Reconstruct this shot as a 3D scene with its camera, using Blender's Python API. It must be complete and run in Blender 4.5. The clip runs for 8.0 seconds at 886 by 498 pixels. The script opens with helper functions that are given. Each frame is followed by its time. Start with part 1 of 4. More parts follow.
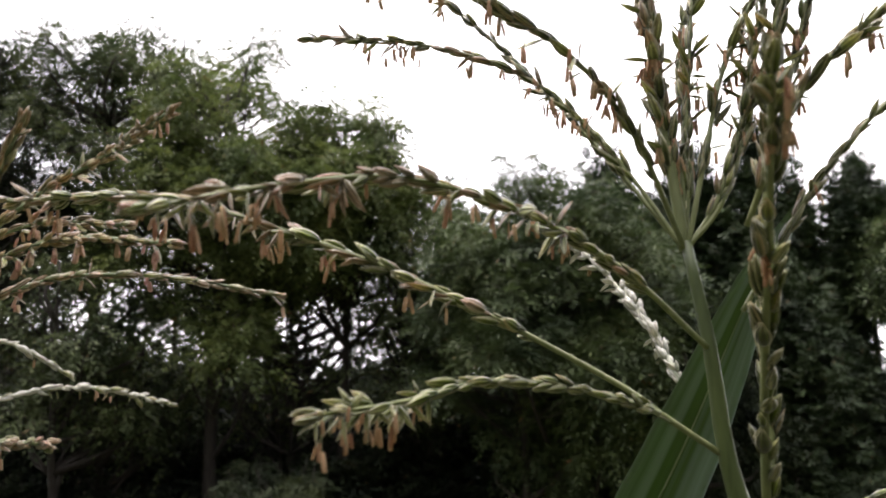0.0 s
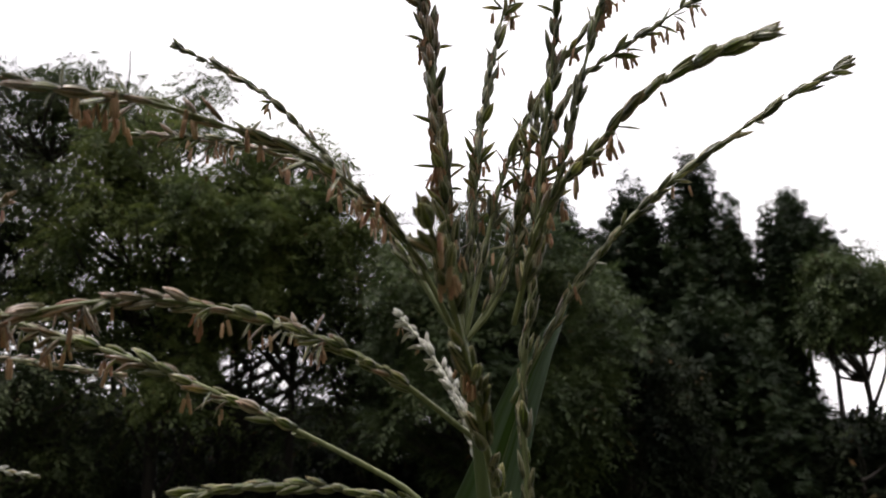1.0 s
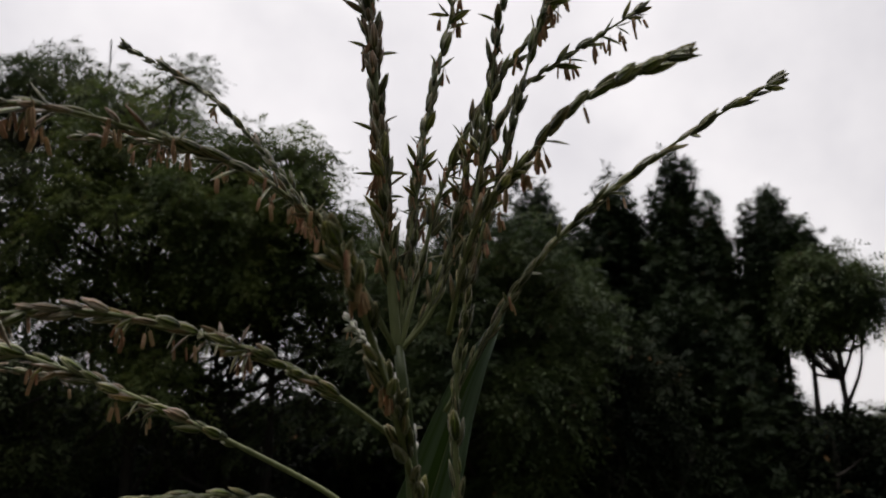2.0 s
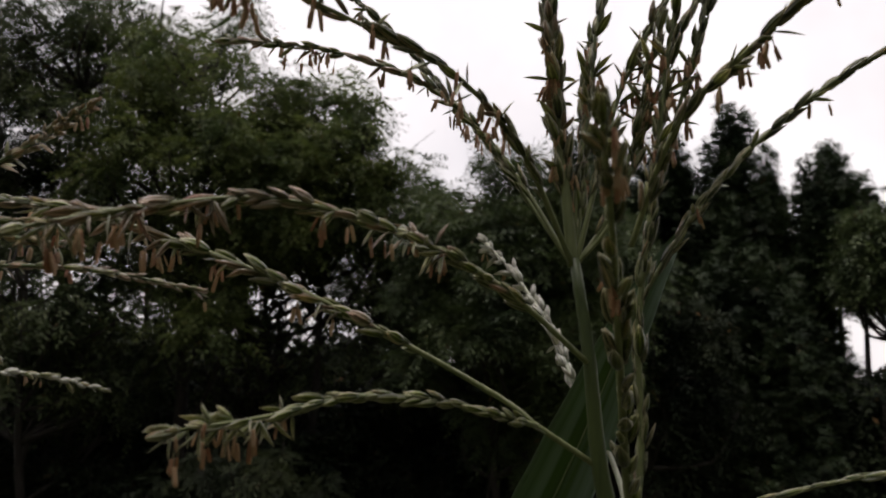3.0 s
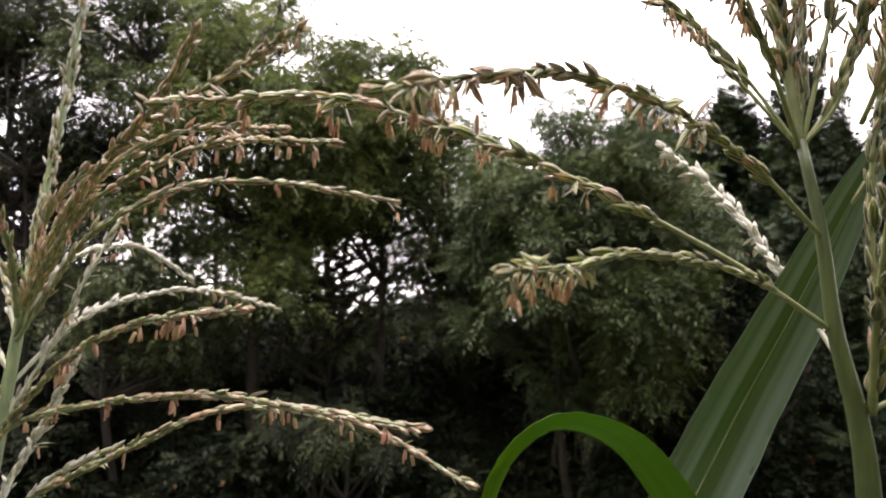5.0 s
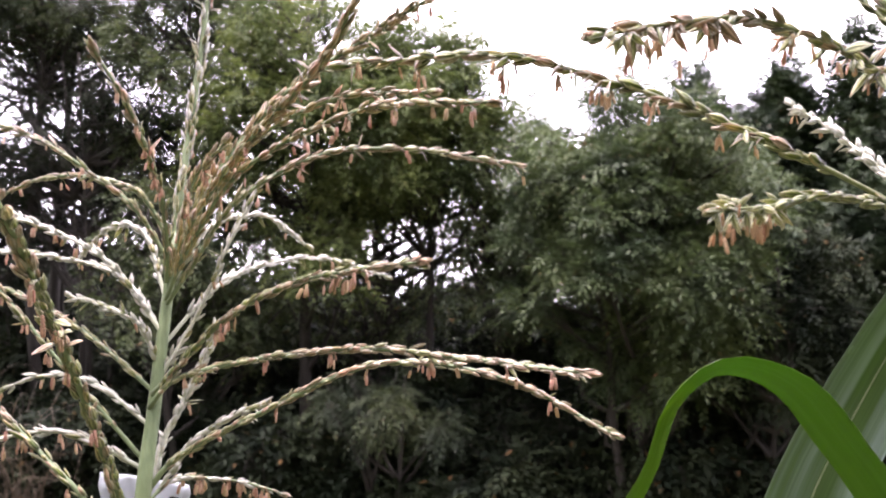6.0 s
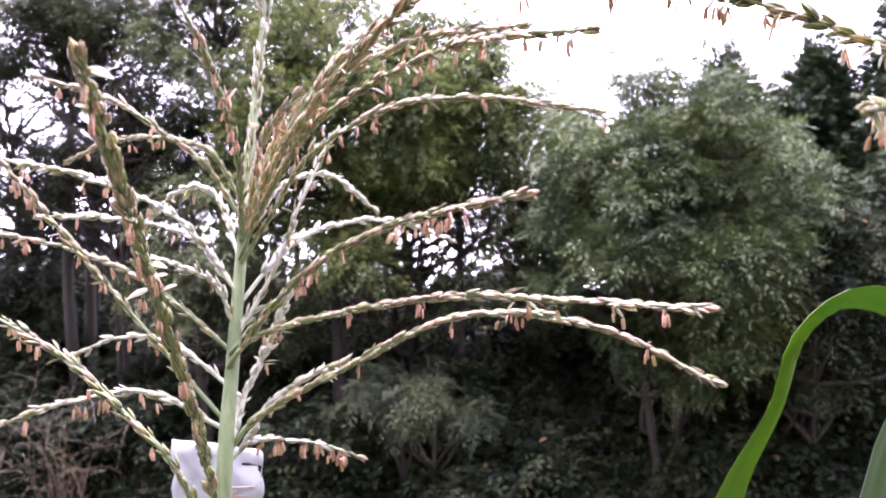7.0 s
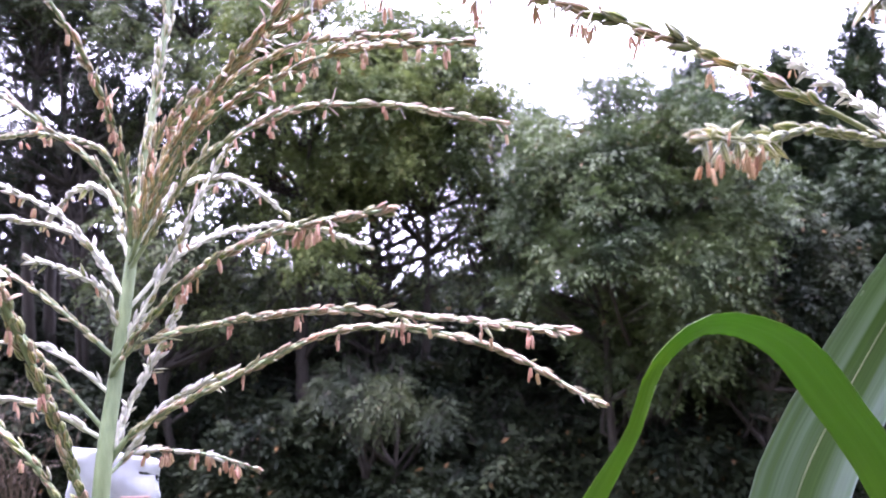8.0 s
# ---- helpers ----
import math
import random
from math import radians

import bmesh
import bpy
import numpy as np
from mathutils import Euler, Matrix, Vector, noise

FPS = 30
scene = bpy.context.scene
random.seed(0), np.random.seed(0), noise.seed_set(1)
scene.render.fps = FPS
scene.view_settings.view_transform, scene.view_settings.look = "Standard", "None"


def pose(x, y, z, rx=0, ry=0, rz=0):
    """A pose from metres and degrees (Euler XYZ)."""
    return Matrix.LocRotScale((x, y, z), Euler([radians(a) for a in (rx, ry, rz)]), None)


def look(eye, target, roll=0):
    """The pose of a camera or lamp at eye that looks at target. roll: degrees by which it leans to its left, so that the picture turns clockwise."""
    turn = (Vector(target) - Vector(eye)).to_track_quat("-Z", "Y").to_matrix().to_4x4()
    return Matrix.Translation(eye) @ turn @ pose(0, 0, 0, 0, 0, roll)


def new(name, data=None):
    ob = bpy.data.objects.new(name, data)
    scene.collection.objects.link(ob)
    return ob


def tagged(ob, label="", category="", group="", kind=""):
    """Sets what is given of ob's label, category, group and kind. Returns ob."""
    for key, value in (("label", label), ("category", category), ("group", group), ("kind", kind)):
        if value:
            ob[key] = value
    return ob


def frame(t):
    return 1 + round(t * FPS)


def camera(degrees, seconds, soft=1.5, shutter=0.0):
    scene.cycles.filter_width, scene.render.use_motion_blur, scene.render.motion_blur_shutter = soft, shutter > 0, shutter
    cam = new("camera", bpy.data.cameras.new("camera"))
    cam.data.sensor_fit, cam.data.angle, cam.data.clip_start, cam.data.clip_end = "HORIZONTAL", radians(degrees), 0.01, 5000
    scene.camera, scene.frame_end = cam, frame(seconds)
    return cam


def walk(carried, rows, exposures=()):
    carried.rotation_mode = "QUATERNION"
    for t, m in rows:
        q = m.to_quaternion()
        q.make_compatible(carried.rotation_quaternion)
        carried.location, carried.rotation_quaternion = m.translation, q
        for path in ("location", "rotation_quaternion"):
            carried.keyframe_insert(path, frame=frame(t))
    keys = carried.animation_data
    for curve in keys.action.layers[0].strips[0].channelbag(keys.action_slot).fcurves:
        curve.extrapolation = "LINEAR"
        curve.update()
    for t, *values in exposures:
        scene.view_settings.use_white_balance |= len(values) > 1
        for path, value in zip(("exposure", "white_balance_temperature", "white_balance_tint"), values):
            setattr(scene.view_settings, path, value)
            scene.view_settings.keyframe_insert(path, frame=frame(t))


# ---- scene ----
cam = camera(63.0, 8.0, 1.8, 0.12)
# a small phone lens set to the tassels, the wood behind a little soft
cam.data.dof.use_dof, cam.data.dof.focus_distance, cam.data.dof.aperture_fstop = True, 0.43, 16.0
PATH = [
    (0, (0.033, -0.011, 2.002), (-0.135, 1.963, 2.277), 0.0),
    (0.5, (0.086, -0.010, 2.017), (-0.030, 1.963, 2.325), -0.4),
    (1, (0.119, -0.037, 2.03), (0.082, 1.929, 2.398), -0.8),
    (1.2, (0.128, -0.042, 2.04), (0.129, 1.927, 2.391), -1.0),
    (2.3, (0.145, -0.034, 2.033), (0.141, 1.934, 2.385), -0.1),
    (2.5, (0.131, -0.028, 2.026), (0.102, 1.948, 2.332), 0.3),
    (3, (0.075, -0.02, 2.018), (-0.034, 1.965, 2.233), 1.5),
    (3.5, (0.045, -0.033, 2.008), (-0.104, 1.955, 2.165), 1.1),
    (4, (0.028, -0.033, 1.996), (-0.144, 1.954, 2.142), 1.1),
    (4.5, (0.025, -0.032, 1.989), (-0.165, 1.954, 2.117), 1.3),
    (4.7, (0.008, -0.039, 1.983), (-0.206, 1.946, 2.103), 1.0),
    (5.8, (-0.063, -0.08, 1.962), (-0.413, 1.888, 2.026), -0.2),
    (6, (-0.08, -0.079, 1.958), (-0.455, 1.885, 2.016), -0.3),
    (6.3, (-0.109, -0.064, 1.937), (-0.544, 1.887, 1.982), -1.2),
    (6.5, (-0.121, -0.065, 1.931), (-0.582, 1.881, 1.97), -2.0),
    (7, (-0.123, -0.07, 1.93), (-0.57, 1.879, 1.963), -1.5),
    (7.5, (-0.099, -0.06, 1.937), (-0.517, 1.895, 1.969), -0.6),
    (8, (-0.071, -0.048, 1.938), (-0.441, 1.917, 1.967), -0.1),
]
EXPOSURE = [(0.0, 0.65, 6600, 17), (0.5, 0.24, 6600, 16), (1.0, -0.33, 6600, 16), (2.3, -1.3, 6600, 13), (2.6, -1.3, 6600, 13), (3.0, -0.95, 6750, 16), (3.5, -0.28, 6900, 18),
            (4.0, 0.44, 7000, 19), (4.7, 0.92, 7000, 19), (5.8, 1.8, 6450, 29), (6.5, 2.12, 6150, 36), (7.2, 2.5, 5850, 43), (8.0, 2.54, 5500, 43)]
walk(cam, [(t, look(e, g, r)) for t, e, g, r in PATH], EXPOSURE)


# ---- world and sun ----
def lay(nodes, kind, **values):
    n = nodes.new(kind)
    for key, v in values.items():
        n.inputs[key.replace("_", " ")].default_value = v
    return n


world = bpy.data.worlds.new("overcast_sky")
scene.world = world
world.use_nodes = True
wn, wl = world.node_tree.nodes, world.node_tree.links
wn.clear()
sky = wn.new("ShaderNodeTexSky")
sky.sky_type, sky.sun_disc = "NISHITA", False
sky.sun_elevation, sky.sun_rotation = radians(78), radians(-70)
coords = wn.new("ShaderNodeTexCoord")
cloud = lay(wn, "ShaderNodeTexNoise", Scale=2.6, Detail=5.0, Roughness=0.55)
ramp = wn.new("ShaderNodeValToRGB")
ramp.color_ramp.elements[0].position, ramp.color_ramp.elements[0].color = 0.3, (0.66, 0.66, 0.69, 1)
ramp.color_ramp.elements[1].position, ramp.color_ramp.elements[1].color = 0.72, (1.0, 0.99, 0.99, 1)
lift = wn.new("ShaderNodeVectorMath")
lift.operation = "SCALE"
# the cloud is brighter round the hidden sun, beyond the trees, and duller away from it
toward = wn.new("ShaderNodeVectorMath")
toward.operation = "DOT_PRODUCT"
toward.inputs[1].default_value = (-0.22, 0.72, 0.66)
glow = wn.new("ShaderNodeMapRange")
glow.interpolation_type = "SMOOTHSTEP"
for key, v in (("From Min", -0.9), ("From Max", 1.0), ("To Min", 3.0), ("To Max", 27.0)):
    glow.inputs[key].default_value = v
wl.new(coords.outputs["Generated"], toward.inputs[0])
wl.new(toward.outputs["Value"], glow.inputs["Value"])
wl.new(glow.outputs["Result"], lift.inputs["Scale"])
veil = wn.new("ShaderNodeMix")
veil.data_type = "RGBA"
veil.inputs["Factor"].default_value = 0.9
back = lay(wn, "ShaderNodeBackground", Strength=0.1)
wout = wn.new("ShaderNodeOutputWorld")
wl.new(coords.outputs["Generated"], cloud.inputs["Vector"])
wl.new(cloud.outputs["Fac"], ramp.inputs["Fac"])
wl.new(ramp.outputs["Color"], lift.inputs[0])
wl.new(sky.outputs["Color"], veil.inputs["A"])
wl.new(lift.outputs["Vector"], veil.inputs["B"])
wl.new(veil.outputs["Result"], back.inputs["Color"])
wl.new(back.outputs["Background"], wout.inputs["Surface"])

sun = new("sun", bpy.data.lights.new("sun", "SUN"))
sun.data.energy, sun.data.angle, sun.data.color = 2.6, radians(18), (1.0, 0.96, 0.9)
sun.matrix_world = look((-4, 1.5, 20), (0, 0, 0))


# ---- materials ----
def material(name):
    m = bpy.data.materials.new(name)
    m.use_nodes = True
    return m, m.node_tree.nodes, m.node_tree.links, m.node_tree.nodes["Principled BSDF"]


def ramp_of(nodes, stops):
    r = nodes.new("ShaderNodeValToRGB")
    els = r.color_ramp.elements
    while len(els) < len(stops):
        els.new(0.5)
    for el, (p, c) in zip(els, stops):
        el.position, el.color = p, (*c, 1)
    return r


def mixed(nodes, links, a, b, fac, blend="MIX"):
    m = nodes.new("ShaderNodeMix")
    m.data_type, m.blend_type = "RGBA", blend
    for sock, v in (("A", a), ("B", b), ("Factor", fac)):
        if isinstance(v, (int, float)):
            m.inputs[sock].default_value = v
        elif isinstance(v, tuple):
            m.inputs[sock].default_value = (*v, 1)
        else:
            links.new(v, m.inputs[sock])
    return m.outputs["Result"]


def dice(nodes, links):
    """A random number for each loose piece of a mesh and for each object."""
    g, o = nodes.new("ShaderNodeNewGeometry"), nodes.new("ShaderNodeObjectInfo")
    s = nodes.new("ShaderNodeMath")
    s.operation = "ADD"
    f = nodes.new("ShaderNodeMath")
    f.operation = "FRACT"
    links.new(g.outputs["Random Per Island"], s.inputs[0])
    links.new(o.outputs["Random"], s.inputs[1])
    links.new(s.outputs[0], f.inputs[0])
    return f.outputs[0]


def thin(nodes, links, bsdf, colour, share):
    """Lets a share of the light through a thin leaf or husk."""
    tr = nodes.new("ShaderNodeBsdfTranslucent")
    if isinstance(colour, tuple):
        tr.inputs["Color"].default_value = (*colour, 1)
    else:
        links.new(colour, tr.inputs["Color"])
    mx = nodes.new("ShaderNodeMixShader")
    mx.inputs[0].default_value = share
    links.new(bsdf.outputs[0], mx.inputs[1])
    links.new(tr.outputs[0], mx.inputs[2])
    links.new(mx.outputs[0], nodes["Material Output"].inputs["Surface"])


def husk(name, base, middle, tip, spread=0.5, through_light=0.27, lines=0.8, stains=0.75, fuzz=0.3):
    """Dry or green glumes: fine ribs along the husk, blotches, and a colour that runs from base to tip."""
    m, n, l, p = material(name)
    u = n.new("ShaderNodeAttribute")
    u.attribute_name = "along"
    w = n.new("ShaderNodeAttribute")
    w.attribute_name = "around"
    run = ramp_of(n, [(0.12, base), (0.6, middle), (1.0, tip)])
    l.new(u.outputs["Fac"], run.inputs["Fac"])
    wave = n.new("ShaderNodeMath")
    wave.operation = "SINE"
    times = n.new("ShaderNodeMath")
    times.operation = "MULTIPLY"
    times.inputs[1].default_value = 38.0
    l.new(w.outputs["Fac"], times.inputs[0])
    l.new(times.outputs[0], wave.inputs[0])
    ribs = ramp_of(n, [(0.15, (0.42, 0.42, 0.34)), (0.95, (1.3, 1.3, 1.25))])
    l.new(wave.outputs[0], ribs.inputs["Fac"])
    c = mixed(n, l, run.outputs["Color"], ribs.outputs["Color"], lines, "MULTIPLY")
    edge = ramp_of(n, [(0.0, (1, 1, 1)), (0.11, (0, 0, 0)), (0.4, (0, 0, 0)), (0.5, (1, 1, 1)), (0.6, (0, 0, 0)), (0.95, (0, 0, 0))])
    l.new(w.outputs["Fac"], edge.inputs["Fac"])
    rim = n.new("ShaderNodeMath")
    rim.operation = "MULTIPLY"
    rim.inputs[1].default_value = 0.85
    l.new(edge.outputs["Color"], rim.inputs[0])
    c = mixed(n, l, c, tuple(min(0.85, v * 1.45) for v in tip), rim.outputs[0])
    tint = ramp_of(n, [(0.0, (0.6, 0.62, 0.5)), (0.5, (1.0, 1.0, 1.0)), (0.85, (1.25, 1.2, 1.15)), (1.0, (1.3, 0.95, 0.9))])
    l.new(dice(n, l), tint.inputs["Fac"])
    c = mixed(n, l, c, tint.outputs["Color"], spread, "MULTIPLY")
    spots = lay(n, "ShaderNodeTexNoise", Scale=420.0, Detail=4.0, Roughness=0.6)
    tc = n.new("ShaderNodeTexCoord")
    l.new(tc.outputs["Object"], spots.inputs["Vector"])
    dark = ramp_of(n, [(0.32, (0.55, 0.5, 0.45)), (0.55, (1, 1, 1))])
    l.new(spots.outputs["Fac"], dark.inputs["Fac"])
    c = mixed(n, l, c, dark.outputs["Color"], stains, "MULTIPLY")
    l.new(c, p.inputs["Base Color"])
    p.inputs["Roughness"].default_value = 0.33
    p.inputs["Coat Weight"].default_value, p.inputs["Coat Roughness"].default_value = 0.4, 0.22
    # short pale hairs on the husk catch the light at its edge
    p.inputs["Sheen Weight"].default_value, p.inputs["Sheen Roughness"].default_value = fuzz, 0.35
    bump = lay(n, "ShaderNodeBump", Strength=0.6, Distance=0.0004)
    l.new(wave.outputs[0], bump.inputs["Height"])
    l.new(bump.outputs["Normal"], p.inputs["Normal"])
    thin(n, l, p, c, through_light)
    return m


# dark bases also hold the shade where husks overlap, put into colour
HUSK_GREEN = husk("green_husk", (0.075, 0.125, 0.014), (0.26, 0.34, 0.065), (0.7, 0.7, 0.4), 0.9)
HUSK_DARK = husk("dark_green_husk", (0.05, 0.075, 0.014), (0.15, 0.19, 0.05), (0.58, 0.56, 0.36), 0.8, fuzz=0.5)
HUSK_PALE = husk("pale_green_husk", (0.22, 0.3, 0.07), (0.66, 0.69, 0.36), (0.82, 0.79, 0.56), 0.8, 0.4)
HUSK_ROSE = husk("rosy_husk", (0.24, 0.22, 0.09), (0.6, 0.43, 0.3), (0.78, 0.57, 0.45), 0.8)
HUSK_RUST = husk("rusty_husk", (0.46, 0.46, 0.17), (0.66, 0.55, 0.28), (0.78, 0.58, 0.38), 0.7, 0.4)
HUSK_BUFF = husk("buff_husk", (0.26, 0.33, 0.11), (0.47, 0.5, 0.25), (0.6, 0.54, 0.37), 0.8, 0.3)
HUSK_AMBER = husk("amber_husk", (0.4, 0.36, 0.16), (0.64, 0.48, 0.29), (0.78, 0.58, 0.43), 0.7, 0.35)
HUSK_WHITE = husk("bleached_husk", (0.62, 0.64, 0.52), (0.72, 0.72, 0.61), (0.76, 0.74, 0.67), 0.2, 0.25, 0.3, 0.25)


def anther_paint(name, a, b):
    m, n, l, p = material(name)
    r = ramp_of(n, [(0.0, a), (0.6, b), (1.0, (0.6, 0.45, 0.25))])
    l.new(dice(n, l), r.inputs["Fac"])
    g = lay(n, "ShaderNodeTexNoise", Scale=900.0, Detail=3.0)
    tc = n.new("ShaderNodeTexCoord")
    l.new(tc.outputs["Object"], g.inputs["Vector"])
    d = ramp_of(n, [(0.3, (0.6, 0.6, 0.6)), (0.7, (1.1, 1.1, 1.1))])
    l.new(g.outputs["Fac"], d.inputs["Fac"])
    c = mixed(n, l, r.outputs["Color"], d.outputs["Color"], 0.7, "MULTIPLY")
    l.new(c, p.inputs["Base Color"])
    p.inputs["Roughness"].default_value = 0.65
    thin(n, l, p, c, 0.3)
    return m


ANTHER = anther_paint("salmon_anther", (0.54, 0.27, 0.16), (0.76, 0.53, 0.32))
ANTHER_ROSE = anther_paint("rose_anther", (0.58, 0.3, 0.22), (0.74, 0.52, 0.37))


def stem_paint(name, a, b):
    """Smooth waxy stalk with faint lengthwise streaks."""
    m, n, l, p = material(name)
    tc = n.new("ShaderNodeTexCoord")
    mp = n.new("ShaderNodeMapping")
    mp.inputs["Scale"].default_value = (260, 260, 14)
    l.new(tc.outputs["Object"], mp.inputs["Vector"])
    g = lay(n, "ShaderNodeTexNoise", Scale=1.0, Detail=5.0, Roughness=0.6)
    l.new(mp.outputs["Vector"], g.inputs["Vector"])
    r = ramp_of(n, [(0.3, a), (0.7, b)])
    l.new(g.outputs["Fac"], r.inputs["Fac"])
    big = lay(n, "ShaderNodeTexNoise", Scale=34.0, Detail=2.0)
    l.new(tc.outputs["Object"], big.inputs["Vector"])
    d = ramp_of(n, [(0.35, (0.78, 0.8, 0.75)), (0.65, (1.1, 1.08, 1.0))])
    l.new(big.outputs["Fac"], d.inputs["Fac"])
    c = mixed(n, l, r.outputs["Color"], d.outputs["Color"], 1.0, "MULTIPLY")
    l.new(c, p.inputs["Base Color"])
    p.inputs["Roughness"].default_value = 0.5
    bump = lay(n, "ShaderNodeBump", Strength=0.35, Distance=0.0004)
    l.new(g.outputs["Fac"], bump.inputs["Height"])
    l.new(bump.outputs["Normal"], p.inputs["Normal"])
    return m


STALK = stem_paint("green_stalk", (0.045, 0.068, 0.02), (0.08, 0.11, 0.036))
STALK_PALE = stem_paint("pale_green_stalk", (0.14, 0.19, 0.095), (0.22, 0.28, 0.155))
RACHIS = stem_paint("green_branch", (0.15, 0.18, 0.075), (0.27, 0.3, 0.15))
RACHIS_WHITE = stem_paint("bleached_branch", (0.5, 0.53, 0.42), (0.62, 0.63, 0.54))


def blade_paint(name, dark, light, rib, see=0.35, streak=(7, 2.5), most=0.75, sharp=(0.45, 0.7), fade=9.0):
    """Corn leaf: parallel veins across the blade, pale bands along it, light that shines through."""
    m, n, l, p = material(name)
    w = n.new("ShaderNodeAttribute")
    w.attribute_name = "around"
    u = n.new("ShaderNodeAttribute")
    u.attribute_name = "along"
    both = n.new("ShaderNodeCombineXYZ")
    l.new(w.outputs["Fac"], both.inputs["X"])
    l.new(u.outputs["Fac"], both.inputs["Y"])
    mp = n.new("ShaderNodeMapping")
    mp.inputs["Scale"].default_value = (38, 1.6, 1)
    l.new(both.outputs[0], mp.inputs["Vector"])
    veins = lay(n, "ShaderNodeTexNoise", Scale=1.0, Detail=4.0, Roughness=0.65)
    l.new(mp.outputs["Vector"], veins.inputs["Vector"])
    r = ramp_of(n, [(0.35, dark), (0.65, light)])
    l.new(veins.outputs["Fac"], r.inputs["Fac"])
    mp2 = n.new("ShaderNodeMapping")
    mp2.inputs["Scale"].default_value = (*streak, 1)
    l.new(both.outputs[0], mp2.inputs["Vector"])
    bands = lay(n, "ShaderNodeTexNoise", Scale=1.0, Detail=3.0)
    l.new(mp2.outputs["Vector"], bands.inputs["Vector"])
    br = ramp_of(n, [(sharp[0], (0, 0, 0)), (sharp[1], (1, 1, 1))])
    l.new(bands.outputs["Fac"], br.inputs["Fac"])
    half = n.new("ShaderNodeMath")
    half.operation = "MULTIPLY"
    half.inputs[1].default_value = most
    # the bands run out towards the tip
    out = n.new("ShaderNodeMapRange")
    for key, v in (("From Min", fade), ("From Max", fade + 0.4), ("To Min", most), ("To Max", 0.0)):
        out.inputs[key].default_value = v
    l.new(u.outputs["Fac"], out.inputs["Value"])
    l.new(out.outputs["Result"], half.inputs[1])
    l.new(br.outputs["Color"], half.inputs[0])
    c = mixed(n, l, r.outputs["Color"], rib, half.outputs[0])
    rim = ramp_of(n, [(0.0, (1, 1, 1)), (0.03, (0, 0, 0)), (0.97, (0, 0, 0)), (1.0, (1, 1, 1))])
    l.new(w.outputs["Fac"], rim.inputs["Fac"])
    c = mixed(n, l, c, rib, rim.outputs["Color"])
    l.new(c, p.inputs["Base Color"])
    p.inputs["Roughness"].default_value = 0.38
    bump = lay(n, "ShaderNodeBump", Strength=0.4, Distance=0.0006)
    l.new(veins.outputs["Fac"], bump.inputs["Height"])
    l.new(bump.outputs["Normal"], p.inputs["Normal"])
    thin(n, l, p, (light[0] * 1.5, light[1] * 1.6, light[2] * 0.7), see)
    return m


# the pale bands are leaf streaks plus sky glare painted as colour
BLADE = blade_paint("leaf_blade", (0.05, 0.095, 0.03), (0.085, 0.15, 0.045), (0.36, 0.45, 0.42), 0.28, (3.8, 0.3), 0.62, (0.43, 0.6))
BLADE_BRIGHT = blade_paint("young_leaf_blade", (0.062, 0.135, 0.003), (0.082, 0.17, 0.004), (0.15, 0.26, 0.03), 0.42, most=0.35)
MIDRIB = stem_paint("leaf_midrib", (0.2, 0.27, 0.13), (0.33, 0.38, 0.24))


def foliage(name, dark, light, odd, see=0.25, rough=0.6, gloss=0.3, brown=(0.15, 0.085, 0.04)):
    m, n, l, p = material(name)
    r = ramp_of(n, [(0.0, tuple((a + b) / 2 for a, b in zip(dark, light))), (0.6, light), (0.88, light), (0.94, tuple((a * 2 + b) / 3 for a, b in zip(light, odd))), (0.985, tuple((a * 2 + b) / 3 for a, b in zip(light, odd))), (1.0, brown)])
    g = n.new("ShaderNodeNewGeometry")
    l.new(g.outputs["Random Per Island"], r.inputs["Fac"])
    tc = n.new("ShaderNodeTexCoord")
    big = lay(n, "ShaderNodeTexNoise", Scale=1.5, Detail=2.0)
    l.new(tc.outputs["Object"], big.inputs["Vector"])
    d = ramp_of(n, [(0.35, (0.5, 0.56, 0.55)), (0.65, (1.35, 1.28, 1.02))])
    l.new(big.outputs["Fac"], d.inputs["Fac"])
    c = mixed(n, l, r.outputs["Color"], d.outputs["Color"], 1.0, "MULTIPLY")
    l.new(c, p.inputs["Base Color"])
    p.inputs["Roughness"].default_value = rough
    p.inputs["Specular IOR Level"].default_value = gloss
    thin(n, l, p, c, see)
    return m


LEAF_MID = foliage("broad_foliage", (0.034, 0.052, 0.023), (0.08, 0.108, 0.048), (0.16, 0.18, 0.09))
LEAF_FRESH = foliage("fresh_foliage", (0.055, 0.085, 0.03), (0.13, 0.17, 0.06), (0.21, 0.22, 0.1), 0.32)
LEAF_GREY = foliage("grey_green_foliage", (0.036, 0.058, 0.026), (0.076, 0.11, 0.046), (0.15, 0.18, 0.095), 0.2, 0.5)
# shade of the understorey and wood's depth is put into this leaf colour
LEAF_DEEP_SHADE = foliage("deep_shade_foliage", (0.01, 0.015, 0.009), (0.021, 0.03, 0.017), (0.045, 0.05, 0.03), 0.12, 0.6, 0.1)
# the greens of LEAF_MID lowered, shade painted in as leaf colour
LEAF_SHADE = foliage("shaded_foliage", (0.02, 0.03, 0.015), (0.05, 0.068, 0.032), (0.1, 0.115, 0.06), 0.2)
NEEDLE = foliage("conifer_needles", (0.016, 0.031, 0.014), (0.034, 0.056, 0.025), (0.06, 0.072, 0.036), 0.1)


